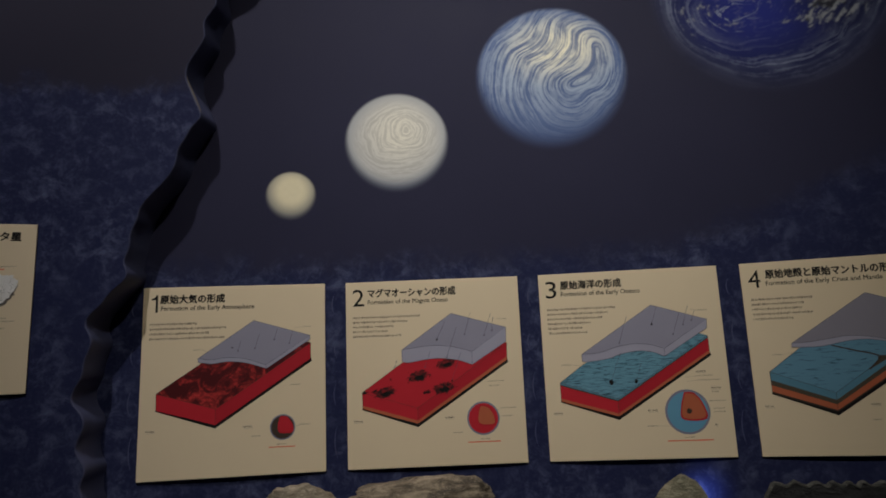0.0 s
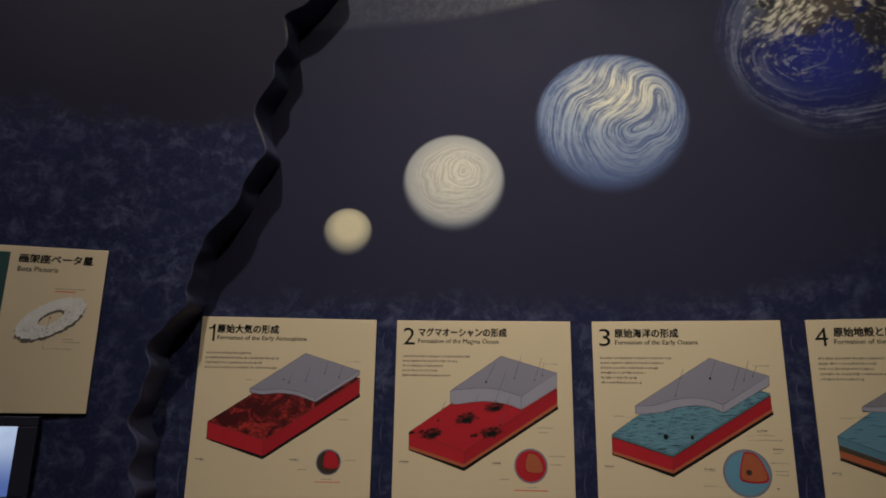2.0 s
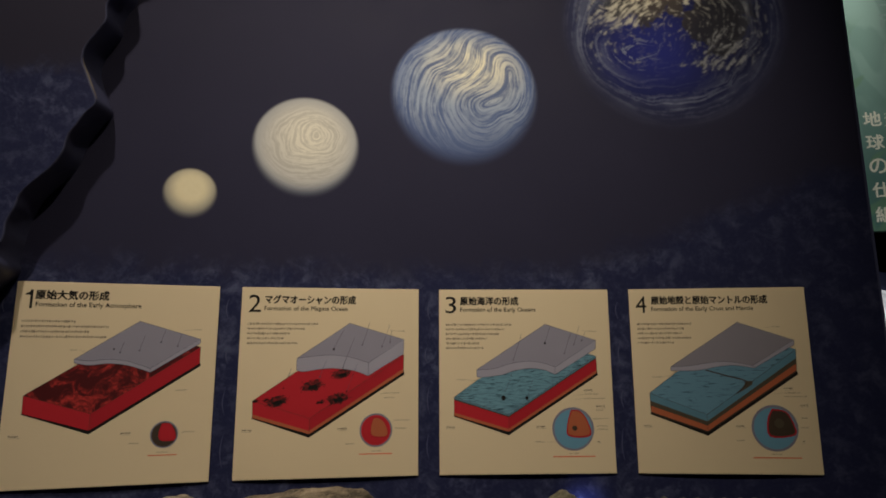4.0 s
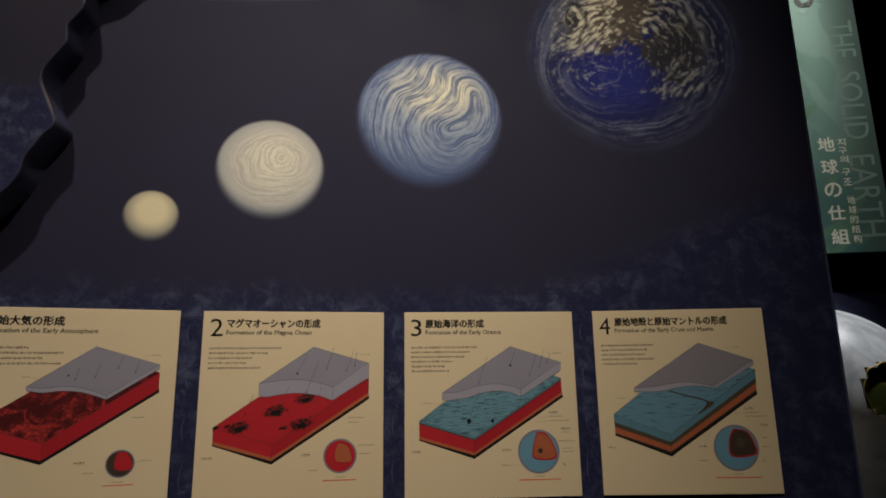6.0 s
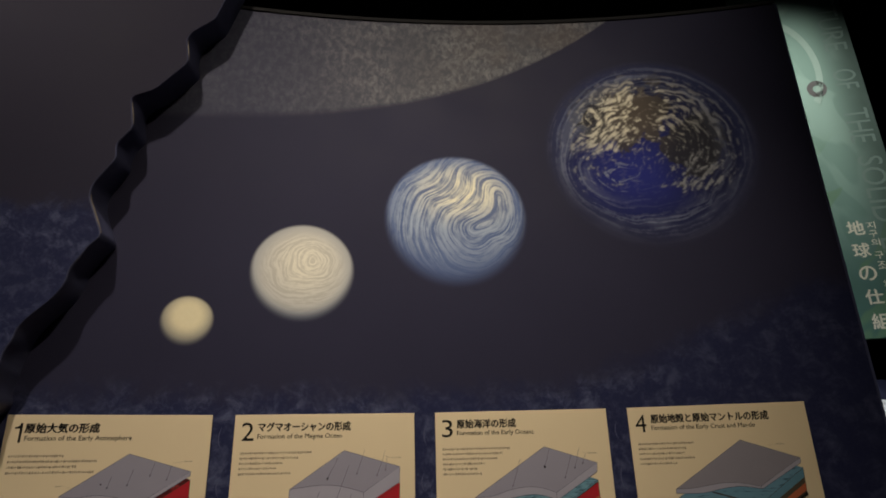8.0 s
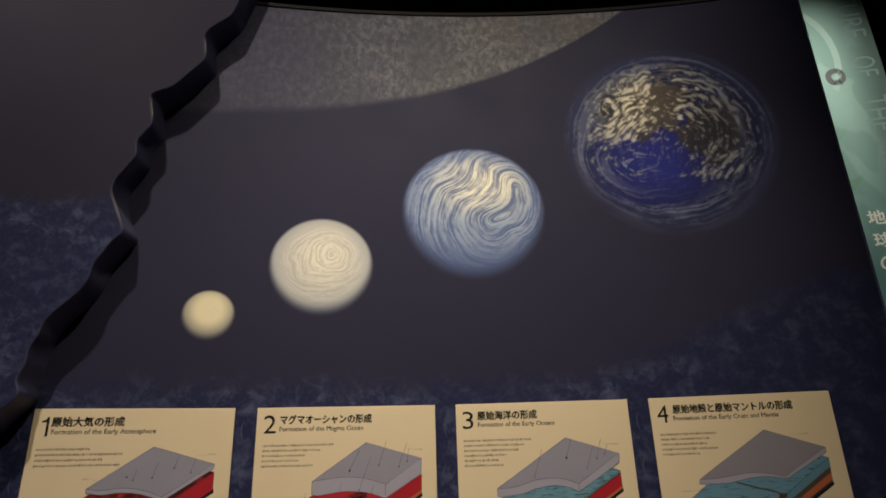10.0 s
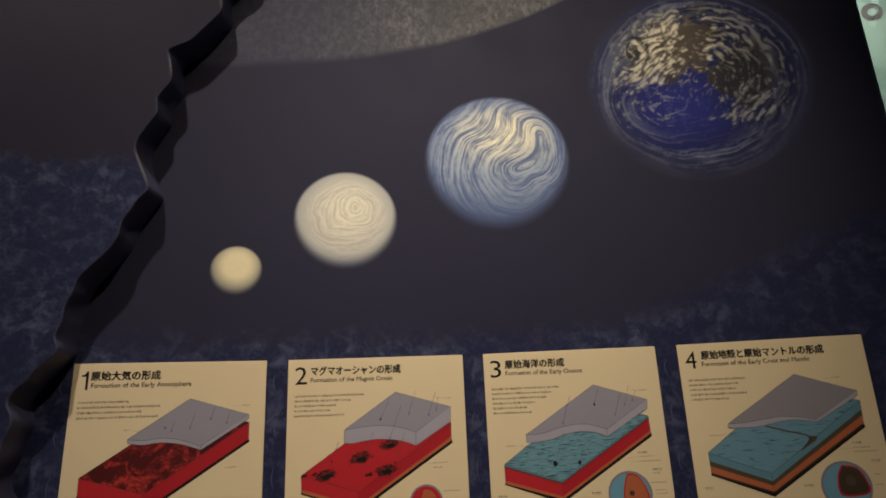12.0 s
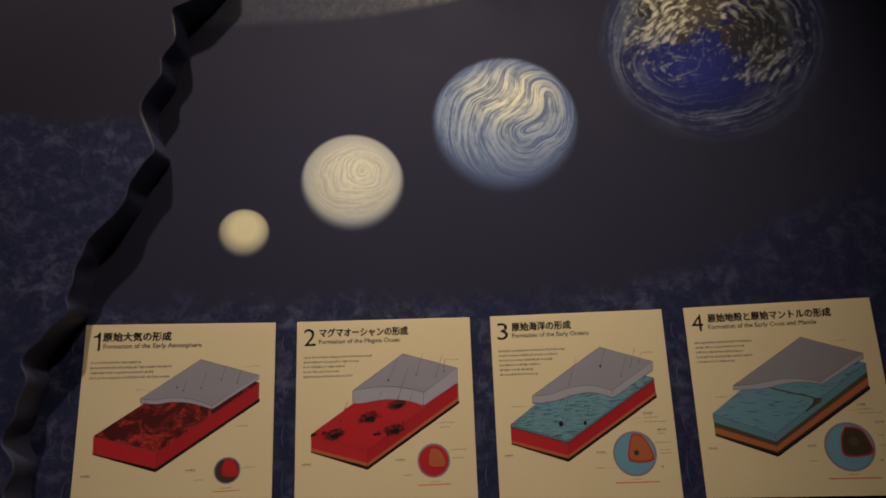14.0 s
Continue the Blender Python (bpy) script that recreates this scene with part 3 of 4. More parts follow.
for make, cs, cz, r, label, layers in (
    (make_moon, -0.620, 0.240, 0.069, "small pale yellow planet painted on dark mural wall", {}),
    (make_cloud_planet, -0.333, 0.384, 0.144, "cream white planet with fine cloud swirls painted on mural", paint_cloud()),
    (make_ice_planet, 0.101, 0.551, 0.212, "blue and cream streaked cloudy planet painted on mural", paint_ice()),
    (make_earth, 0.706, 0.768, 0.330, "large blue Earth with white clouds painted on mural", paint_earth()),
):
    build_planet(cs, cz, r, make(cs, cz, r), label, layers)

# ---- information panels ----
MM = 0.001


def poly(bm, pts, z):
    """A flat printed shape, in millimetres from the panel's top left corner."""
    f = bm.faces.new([bm.verts.new((x * MM, y * MM, z)) for x, y in pts])
    f.normal_update()
    if f.normal.z < 0:
        f.normal_flip()
    return bm


def printed(name, pts, z, material, parent, label=""):
    return part(name, poly(bmesh.new(), pts, z), material, parent, label)


def strip(bm, pts, width, z):
    """A printed line of even width through points."""
    ps = [Vector((x * MM, y * MM, 0)) for x, y in pts]
    rows = []
    for i, p in enumerate(ps):
        d = (ps[min(i + 1, len(ps) - 1)] - ps[max(i - 1, 0)]).normalized()
        n = Vector((-d.y, d.x, 0)) * width * MM * 0.5
        rows.append([p + n + Vector((0, 0, z)), p - n + Vector((0, 0, z))])
    grid_surface(bm, rows, smooth=False)
    bmesh.ops.recalc_face_normals(bm, faces=bm.faces)
    for f in bm.faces:
        if f.normal.z < 0:
            f.normal_flip()
    return bm


def curve_through(pts, n=6):
    """A smooth line through points (Catmull-Rom)."""
    out = []
    for i in range(len(pts) - 1):
        p = [Vector((*pts[max(0, min(len(pts) - 1, k))], 0)) for k in (i - 1, i, i + 1, i + 2)]
        for j in range(n):
            t = j / n
            q = 0.5 * (2 * p[1] + (p[2] - p[0]) * t + (2 * p[0] - 5 * p[1] + 4 * p[2] - p[3]) * t * t + (3 * p[1] - p[0] - 3 * p[2] + p[3]) * t ** 3)
            out.append((q.x, q.y))
    out.append(tuple(pts[-1]))
    return out


def lettering(name, text, x0, x1, y0, y1, z, material, parent, bold=0.0, turn=0.0, label=""):
    """Writing, fitted between x0 and x1 and between y0 (below) and y1 (above), in millimetres."""
    cu = bpy.data.curves.new(name, "FONT")
    cu.body, cu.size, cu.resolution_u = text, 1.0, 3
    tmp = new("lettering", cu)
    me = bpy.data.meshes.new_from_object(tmp.evaluated_get(bpy.context.evaluated_depsgraph_get()))
    bpy.data.objects.remove(tmp)
    bpy.data.curves.remove(cu)
    co = np.empty(len(me.vertices) * 3, dtype=np.float32)
    me.vertices.foreach_get("co", co)
    co = co.reshape(-1, 3)
    if turn:
        co = np.stack([co[:, 1], -co[:, 0], co[:, 2]], 1)
    lo, hi = co.min(0), co.max(0)
    sx, sy = (x1 - x0) / (hi[0] - lo[0]), (y1 - y0) / (hi[1] - lo[1])
    co = np.stack([(x0 + (co[:, 0] - lo[0]) * sx) * MM, (y0 + (co[:, 1] - lo[1]) * sy) * MM, np.full(len(co), z)], 1)
    me.vertices.foreach_set("co", co.astype(np.float32).ravel())
    me.update()
    if bold:
        # thicker strokes: the same letters laid over each other, shifted by parts of a millimetre
        bm = bmesh.new()
        for k, (dx, dy) in enumerate(((-1, 0), (1, 0), (0, 0.8), (0, -0.8))):
            first = len(bm.verts)
            bm.from_mesh(me)
            bm.verts.ensure_lookup_table()
            for v in bm.verts[first:]:
                v.co += Vector((dx * bold * MM, dy * bold * MM, k * 0.00002))
        bm.to_mesh(me)
        bm.free()
    me.materials.clear()
    me.materials.append(material)
    ob = new(name, me)
    ob.parent = parent
    if label:
        ob["label"] = label
    return ob


def dashes(bm, x0, x1, y, high, z, rng):
    """A line of writing too small to read, as plain bars."""
    x = x0
    while x < x1 - 2:
        w = min(rng.choice((0.22, 0.35, 0.55)) * high, x1 - x)
        up, dn = rng.uniform(0, 0.25) * high, rng.uniform(0, 0.2) * high
        poly(bm, [(x, y - high + dn), (x + w, y - high + dn), (x + w, y - up), (x, y - up)], z)
        x += w + rng.uniform(0.15, 0.45) * high
    return bm


def disc(cx, cy, r, n=40, sy=1.0):
    return [(cx + r * math.cos(2 * math.pi * i / n), cy + r * sy * math.sin(2 * math.pi * i / n)) for i in range(n)]


def board(width, height, thick=0.004):
    bm = bmesh.new()
    return box(bm, 0, width, -height, 0, -thick, 0, 0.0008)


def panel_base(name, s0, z0, width, height, off, label, group):
    """An empty panel: its board hangs on the wall, its origin at the top left corner of its face."""
    root = new(name)
    m = wall_pose(s0 + width / 2, z0, off)
    root.matrix_world = m @ Matrix.Translation((-width / 2, 0, 0))
    part("board", board(width, height), CREAM, root, "smooth cream printed board")
    return tagged(root, label, "information panel", group=group)


L1, L2, L3, L4, L5 = 0.0002, 0.0004, 0.0006, 0.0008, 0.0010


def globe_print(root, cx, cy, r, ball, rim, wedge, wedge_mat, wedge_rim, core):
    g = printed("globe_diagram", disc(cx, cy, r), L1, rim, root, "small round printed globe cutaway")
    printed("ball", disc(cx, cy, r * 0.9), L2, ball, g)
    pts = curve_through(wedge + wedge[:1], 4)[:-1]
    mx, my = sum(p[0] for p in pts) / len(pts), sum(p[1] for p in pts) / len(pts)
    printed("cutaway_rim", [(mx + (x - mx) * 1.06, my + (y - my) * 1.06) for x, y in pts], L3, wedge_rim, g)
    printed("cutaway", [(mx + (x - mx) * 0.94, my + (y - my) * 0.94) for x, y in pts], L4, wedge_mat, g)
    if core:
        printed("core", disc(*core[:2], core[2], 14), L5, core[3], g)
    return g


def air_slab(diagram, top, wave, under, thick_right, tone=GREY_TOP):
    """The wavy grey slab of air over the block: its underside face, its side and its top."""
    back, right, front, left = top
    w = curve_through(wave)
    u = curve_through(under)
    printed("slab_front", w + u[::-1], L4, GREY_SIDE, diagram)
    printed("slab_side", [front, right, thick_right, under[-1]], L4, GREY_SIDE, diagram)
    printed("slab_top", [back] + [right] + w[::-1], L5, tone, diagram)
    bm = bmesh.new()
    for line in (w, [back, right, front], [back, left], [left, under[0]], u, [front, under[-1]], [under[-1], thick_right, right]):
        strip(bm, line, 0.9, L5 + 0.0001)
    part("slab_outline", bm, OUTLINE, diagram)


def block(diagram, left, front, right, back, lb, fb, rb, top_mat, layers):
    """The printed block: a shadow, stacked layers on its two faces, and a top. layers: (share from the top, face colour, side colour)."""
    printed("block_shadow", [(lb[0] - 2, lb[1] - 2), (fb[0], fb[1] - 8.5), (rb[0] + 3, rb[1] - 6), (rb[0], rb[1] + 6), (fb[0], fb[1] + 6), (lb[0], lb[1] + 4)], L1, INK, diagram)
    lerp = lambda p, q, t: (p[0] + (q[0] - p[0]) * t, p[1] + (q[1] - p[1]) * t)
    t0 = 0.0
    for t1, face, side in layers:
        printed("front_layer", [lerp(left, lb, t0), lerp(front, fb, t0), lerp(front, fb, t1), lerp(left, lb, t1)], L2, face, diagram)
        printed("side_layer", [lerp(front, fb, t0), lerp(right, rb, t0), lerp(right, rb, t1), lerp(front, fb, t1)], L2, side, diagram)
        t0 = t1
    printed("top_face", [left, front, right, (right[0] - 60, right[1] + 20), (back[0] + 60, back[1] + 30), back], L3, top_mat, diagram)
    bm = bmesh.new()
    for line in ([left, front, right], [left, lb], [front, fb], [right, rb], [back, left]):
        strip(bm, line, 0.9, L3 + 0.0001)
    part("block_outline", bm, BROWN, diagram)


def marks(root, spots, seed):
    """Small captions, too small to read, as bars."""
    rng = random.Random(seed)
    for x0, x1, y, dark in spots:
        bm = dashes(bmesh.new(), x0, x1, y + 2.4, 4.6 if dark else 3.4, L1, rng)
        part("caption", bm, FAINT if dark else FAINTER, root)
        if dark:
            part("caption", poly(bmesh.new(), [(x0, y - 4.4), (x1, y - 4.4), (x1, y - 3.8), (x0, y - 3.8)], L1), FAINTER, root)


def leaders(root, lines):
    for x0, y0, x1, y1 in lines:
        part("leader_line", strip(bmesh.new(), [(x0, y0), (x1, y1)], 0.5, L1), FAINTER, root)


def rain(root, pairs, dots=()):
    for x0, y0, x1, y1 in pairs:
        bm = strip(bmesh.new(), [(x0, y0), (x1, y1)], 0.8, L5 + 0.0002)
        poly(bm, disc(x1, y1, 2.0, 8), L5 + 0.0002)
        part("falling_streak", bm, OUTLINE, root, "thin grey falling streak")
    for x, y, r in dots:
        printed("dark_speck", disc(x, y, r, 9, 1.3), L5 + 0.0003, INK, root)


def heading(root, digit, dx0, dx1, title, t0, t1, english, e0, e1, lines, seed):
    if digit == "1":
        printed("number", [(30.5, -19), (35.5, -19), (35.5, -63), (30, -63), (30, -31.5), (20, -31.5), (20, -27.5), (26, -26.5), (29.5, -23)], L1, INK, root, "large black numeral")
    else:
        lettering("number", digit, dx0, dx1, -63, -19, L1, INK, root, label="large black numeral")
    lettering("title", title, t0, t1, -41.5, -19.5, L1, INK, root, 1.0, label="bold black Japanese title")
    lettering("subtitle", english, e0, e1, -62.2, -47.5, L1, INK, root, 0.22, label="thin black English subtitle")
    rng = random.Random(seed)
    for k, end in enumerate(lines):
        part("text_line", dashes(bmesh.new(), 18, end, -89.5 - 12.1 * k, 6.2, L1, rng), TEXT, root)


GROUP = "numbered panels on the mural wall"
P_TOP, P_W, P_H, P_OFF = 0.0, 0.450, 0.469, 0.0105


def panel_atmosphere():
    p = panel_base("information_panel", -0.9818, P_TOP, P_W, P_H, P_OFF, "cream information panel numbered 1 with dark red block diagram", GROUP)
    heading(p, "1", 20, 36, "原始大気の形成", 41, 198, "Formation of the Early Atmosphere", 43, 271, (133, 204, 163, 199), 1)
    d = part("block_diagram", bmesh.new(), RED, p, "printed red magma block under grey air slab")
    block(d, (39, -263), (181, -306), (413, -151), (146, -192), (40, -303), (181, -344), (413, -191), MAGMA, [(1.0, RED, RED_DARK)])
    air_slab(d, ((271, -90), (412, -132), (302, -203), (136, -181)), [(136, -181), (170, -185), (209, -181), (253, -186), (302, -203)],
             [(137, -190), (171, -195), (209, -191), (254, -196), (303, -212)], (412, -142))
    rain(d, [(330, -112, 322, -140), (368, -118, 360, -150), (285, -125, 275, -160), (240, -140, 233, -165)], [(219, -157, 1.8)])
    globe_print(p, 344, -357, 31, BROWN, GREY_RIM, [(339, -332), (333, -351), (337, -369), (365, -370), (369, -356), (356, -334)], RED, RED_DARK, None)
    printed("underline", [(311, -403), (375, -403), (375, -405), (311, -405)], L1, LINE_RED, p)
    marks(p, [(125, 142, -160, 0), (394, 415, -110, 0), (362, 388, -255, 0), (386, 413, -353, 0), (248, 273, -352, 1), (269, 291, -376, 0), (18, 41, -353, 1), (330, 354, -398, 0)], 2)
    leaders(p, [(145, -160, 160, -165), (372, -112, 392, -110), (376, -357, 386, -353)])


def panel_magma():
    p = panel_base("information_panel", -0.4772, P_TOP, P_W, P_H, P_OFF, "cream information panel numbered 2 with bright red block diagram", GROUP)
    heading(p, "2", 18, 48, "マグマオーシャンの形成", 58, 286, "Formation of the Magma Ocean", 57, 265, (191, 162, 124, 107, 144), 3)
    d = part("block_diagram", bmesh.new(), RED, p, "printed red magma ocean block under thick grey air slab")
    block(d, (39, -282), (178, -326), (412, -171), (142, -212), (40, -323), (178, -364), (411, -214), RED, [(0.80, RED, RED_DARK), (1.0, ORANGE, ORANGE)])
    rng = random.Random(8)
    for cx, cy, r in ((97, -284, 24), (182, -247, 25), (254, -218, 21), (246, -279, 25), (205, -287, 8), (46, -283, 6), (70, -280, 5)):
        n = 40
        pts = [(cx + r * 1.2 * q * math.cos(a), cy + r * 0.6 * q * math.sin(a) + 0.18 * r * q * math.cos(a)) for a, q in ((2 * math.pi * i / n, rng.uniform(0.7, 1.1)) for i in range(n))]
        printed("dark_patch", pts, L3 + 0.0001, SOOT, d)
        bm = poly(bmesh.new(), [(cx + (x - cx) * 0.5 + r * 0.1, cy + (y - cy) * 0.45 - r * 0.15) for x, y in pts], L3 + 0.00015)
        for k in range(22):
            a, q = rng.uniform(0, 6.28), rng.uniform(0.45, 1.25)
            poly(bm, disc(cx + r * 1.2 * q * math.cos(a), cy + r * 0.6 * q * math.sin(a) + 0.18 * r * q * math.cos(a), rng.uniform(0.5, 1.5), 6), L3 + 0.00015)
        part("dark_patch", bm, INK, d, "sooty black speckled patch")
    air_slab(d, ((272, -90), (412, -131), (322, -190), (142, -179)), [(142, -179), (189, -173), (231, -171), (273, -176), (322, -190)],
             [(142, -208), (159, -212), (200, -206), (236, -204), (284, -210), (321, -223)], (411, -168))
    rain(d, [(257, -107, 233, -155), (323, -89, 305, -145), (375, -93, 355, -150), (380, -105, 376, -138), (285, -125, 257, -202), (293, -192, 268, -260), (215, -185, 200, -225), (129, -204, 123, -223)], [(233, -156, 2.4), (112, -252, 2.0), (268, -261, 2.0)])
    globe_print(p, 343, -357, 41, RED, GREY_RIM, [(337, -326), (330, -348), (334, -371), (371, -372), (370, -350), (356, -330)], ORANGE, RED_DARK, None)
    printed("underline", [(302, -413), (384, -413), (384, -415.4), (302, -415.4)], L1, LINE_RED, p)
    marks(p, [(395, 414, -110, 0), (361, 402, -267, 0), (362, 389, -278, 0), (388, 428, -334, 0), (390, 420, -354, 0), (267, 291, -390, 0), (248, 271, -352, 1), (17, 40, -353, 1), (334, 358, -408, 0)], 4)
    leaders(p, [(376, -106, 394, -110), (350, -268, 361, -267), (380, -340, 388, -334)])


def panel_ocean():
    p = panel_base("information_panel", 0.0275, P_TOP, P_W, P_H, P_OFF, "cream information panel numbered 3 with blue ocean block diagram", GROUP)
    heading(p, "3", 17, 45, "原始海洋の形成", 56, 210, "Formation of the Early Oceans", 56, 255, (190, 173, 159, 127, 104, 115), 5)
    d = part("block_diagram", bmesh.new(), RED, p, "printed teal ocean over red block under grey air slab")
    block(d, (38, -278), (178, -322), (410, -175), (101, -233), (38, -324), (177, -365), (411, -218), OCEAN_TOP, [(0.09, TEAL_SIDE, TEAL_SIDE), (0.16, BROWN, BROWN), (0.84, RED, RED_DARK), (1.0, ORANGE, ORANGE)])
    air_slab(d, ((279, -92), (412, -134), (302, -203), (97, -209)), [(97, -209), (140, -207), (185, -194), (228, -188), (265, -191), (302, -203)],
             [(97, -227), (117, -228), (164, -222), (195, -212), (239, -206), (275, -211), (301, -222)], (410, -156))
    rain(d, [(216, -118, 193, -184), (293, -96, 277, -141), (347, -114, 327, -168), (369, -97, 354, -145), (385, -110, 375, -135), (193, -209, 165, -280), (243, -232, 227, -282)], [(277, -141, 2.6), (165, -281, 5.5), (226, -281, 4.2)])
    globe_print(p, 343, -359, 54, OCEAN_BLUE, GREY_RIM, [(340, -313), (330, -345), (332, -375), (385, -375), (380, -340), (362, -316)], ORANGE, RED_DARK, (347, -357, 6.5, BROWN))
    printed("underline", [(289, -425.6), (397, -425.6), (397, -428.2), (289, -428.2)], L1, LINE_RED, p)
    marks(p, [(45, 70, -235, 0), (390, 415, -111, 0), (374, 398, -262, 1), (376, 414, -273, 0), (375, 430, -284, 0), (405, 428, -303, 1), (405, 425, -313, 0), (396, 437, -335, 0), (405, 432, -353, 0), (405, 434, -361, 0), (405, 412, -391, 1), (249, 273, -353, 1), (245, 269, -391, 0), (18, 40, -353, 1), (331, 357, -420, 0)], 6)
    leaders(p, [(70, -235, 100, -238), (375, -108, 390, -111), (345, -275, 376, -273), (350, -285, 375, -284), (272, -391, 300, -391)])


def panel_crust():
    p = panel_base("information_panel", 0.5336, P_TOP, P_W, P_H, P_OFF, "cream information panel numbered 4 with blue and brown layered block", GROUP)
    heading(p, "4", 17, 45, "原始地殻と原始マントルの形成", 58, 354, "Formation of the Early Crust and Mantle", 57, 317, (159, 139, 134, 154, 110), 7)
    d = part("block_diagram", bmesh.new(), RED, p, "printed teal crust plates over brown and orange mantle block")
    block(d, (39, -270), (179, -324), (413, -161), (112, -216), (40, -321), (178, -368), (410, -218), CRUST_TOP, [(0.38, TEAL_SIDE, TEAL_SIDE), (0.62, CRUST, CRUST), (0.92, ORANGE, ORANGE), (1.0, BROWN, BROWN)])
    gap = curve_through([(184, -212), (232, -226), (281, -240), (276, -254), (258, -272)])
    bm = strip(bmesh.new(), gap, 3.2, L3 + 0.00015)
    part("plate_gap", bm, BROWN, d, "dark crack between plates")
    printed("mantle_wedge", [(281, -240), (277, -254), (262, -270), (276, -262), (296, -250), (300, -240)], L3 + 0.0001, CRUST, d)
    air_slab(d, ((273, -90), (411, -137), (302, -202), (97, -203)), [(97, -203), (138, -202), (180, -196), (222, -191), (263, -194), (302, -202)],
             [(96, -213), (130, -214), (166, -213), (221, -203), (262, -201), (306, -208)], (410, -149), AIR_DULL)
    globe_print(p, 343, -357, 57, OCEAN_BLUE, GREY_RIM, [(341, -311), (328, -337), (331, -376), (388, -373), (389, -347), (373, -318)], BROWN, RED_DARK, (354, -345, 12, CRUST))
    printed("underline", [(284, -427.7), (401, -427.7), (401, -430.3), (284, -430.3)], L1, LINE_RED, p)
    marks(p, [(49, 74, -230, 0), (361, 381, -103, 0), (375, 397, -259, 1), (375, 414, -271, 0), (374, 429, -280, 0), (409, 430, -301, 1), (411, 427, -333, 0), (407, 426, -356, 0), (407, 414, -389, 1), (249, 272, -352, 1), (248, 269, -388, 0), (20, 41, -352, 1), (330, 355, -421, 0)], 8)
    leaders(p, [(74, -230, 95, -226), (340, -105, 361, -103), (345, -273, 375, -271)])


RING = plain("speckled_dust_print", (0.78, 0.76, 0.71), 0.5, vary=0.4, scale=400)
RING_DARK = plain("dark_speckled_print", (0.12, 0.105, 0.09), 0.5, vary=0.8, scale=420)
GREEN_PICTURE = plain("dark_green_picture_print", (0.030, 0.075, 0.075), 0.4, vary=0.5, scale=25)


def panel_star():
    """The star panel on the raised front: a dust ring, a dark picture."""
    w, h, s0, z0 = 0.45, 0.393, -1.661, 0.146
    p = panel_base("information_panel", s0, z0, w, h, RAISED + 0.0105, "cream panel showing a speckled dust ring round a star", "star panel")
    at = lambda s, z: ((s - s0) * 1000, (z - z0) * 1000)
    lettering("title", "画架座ベータ星", *(at(-1.406, 0)[0], at(-1.243, 0)[0]), -40, -19, L1, INK, p, 1.0, label="bold black Japanese title")
    lettering("subtitle", "Beta Pictoris", at(-1.406, 0)[0], at(-1.317, 0)[0], -62, -49.5, L1, INK, p, 0.22, label="thin black English subtitle")
    printed("picture", [(14, -16), (234, -16), (234, -215), (14, -215)], L1, GREEN_PICTURE, p, "dark green printed picture")
    rng = random.Random(4)
    cx, cy = at(-1.3165, -0.026)
    ca, sa = math.cos(0.52), math.sin(0.52)
    ring = lambda rx, ry, dy, jag, n: [(cx + ca * a - sa * b, cy + dy + sa * a + ca * b) for a, b in ((rx * q * math.cos(2 * math.pi * i / n), ry * q * math.sin(2 * math.pi * i / n)) for i, q in ((i, 1 + rng.uniform(-jag, jag)) for i in range(n)))]
    d = printed("dust_ring", ring(82, 37, 0, 0.045, 120), L2, RING, p, "pale speckled dust ring")
    bm = bmesh.new()
    for k in range(260):
        a, q = rng.uniform(0, 6.28), rng.uniform(0.45, 1.03)
        if math.sin(a) < 0.2 or q < 0.62:
            u, v = 80 * q * math.cos(a), 29 * q * math.sin(a) - (5 if math.sin(a) < 0 and q > 0.8 else 0)
            poly(bm, disc(cx + ca * u - sa * v, cy + sa * u + ca * v, rng.uniform(0.4, 1.0), 5), L3 + 0.0001)
    tagged(part("dust_specks", bm, RING_DARK, d, "tiny dark dust specks"), kind="stuff")
    printed("ring_underside", ring(82, 36, -8, 0.06, 120), L1, RING_DARK, d)
    printed("ring_hole_shade", ring(31, 12, 2, 0.05, 50), L3, RING_DARK, d)
    printed("ring_hole", ring(28, 10, -2, 0.06, 50), L4, CREAM, d)
    printed("star", disc(cx - 2, cy + 1, 2.2, 12), L5, RED_DARK, d)
    bm = strip(bmesh.new(), [(cx - 2, cy), (cx - 8, cy - 42)], 0.6, L5)
    strip(bm, [(cx - 8, cy - 73), (cx - 8, cy - 42)], 0.6, L5)
    strip(bm, [(cx - 8, cy - 73), (cx + 12, cy - 73)], 0.6, L5)
    part("leader_line", bm, FAINT, p)
    printed("underline", [(at(-1.318, 0)[0], -106.5), (at(-1.272, 0)[0], -106.5), (at(-1.272, 0)[0], -109), (at(-1.318, 0)[0], -109)], L1, LINE_RED, p)
    marks(p, [(at(-1.318, 0)[0], at(-1.247, 0)[0], -102, 0), (at(-1.285, 0)[0], at(-1.26, 0)[0], -222, 0), (at(-1.285, 0)[0], at(-1.243, 0)[0], -229, 0), (at(-1.303, 0)[0], at(-1.261, 0)[0], -245, 0)], 9)


panel_atmosphere()
panel_magma()
panel_ocean()
panel_crust()
panel_star()


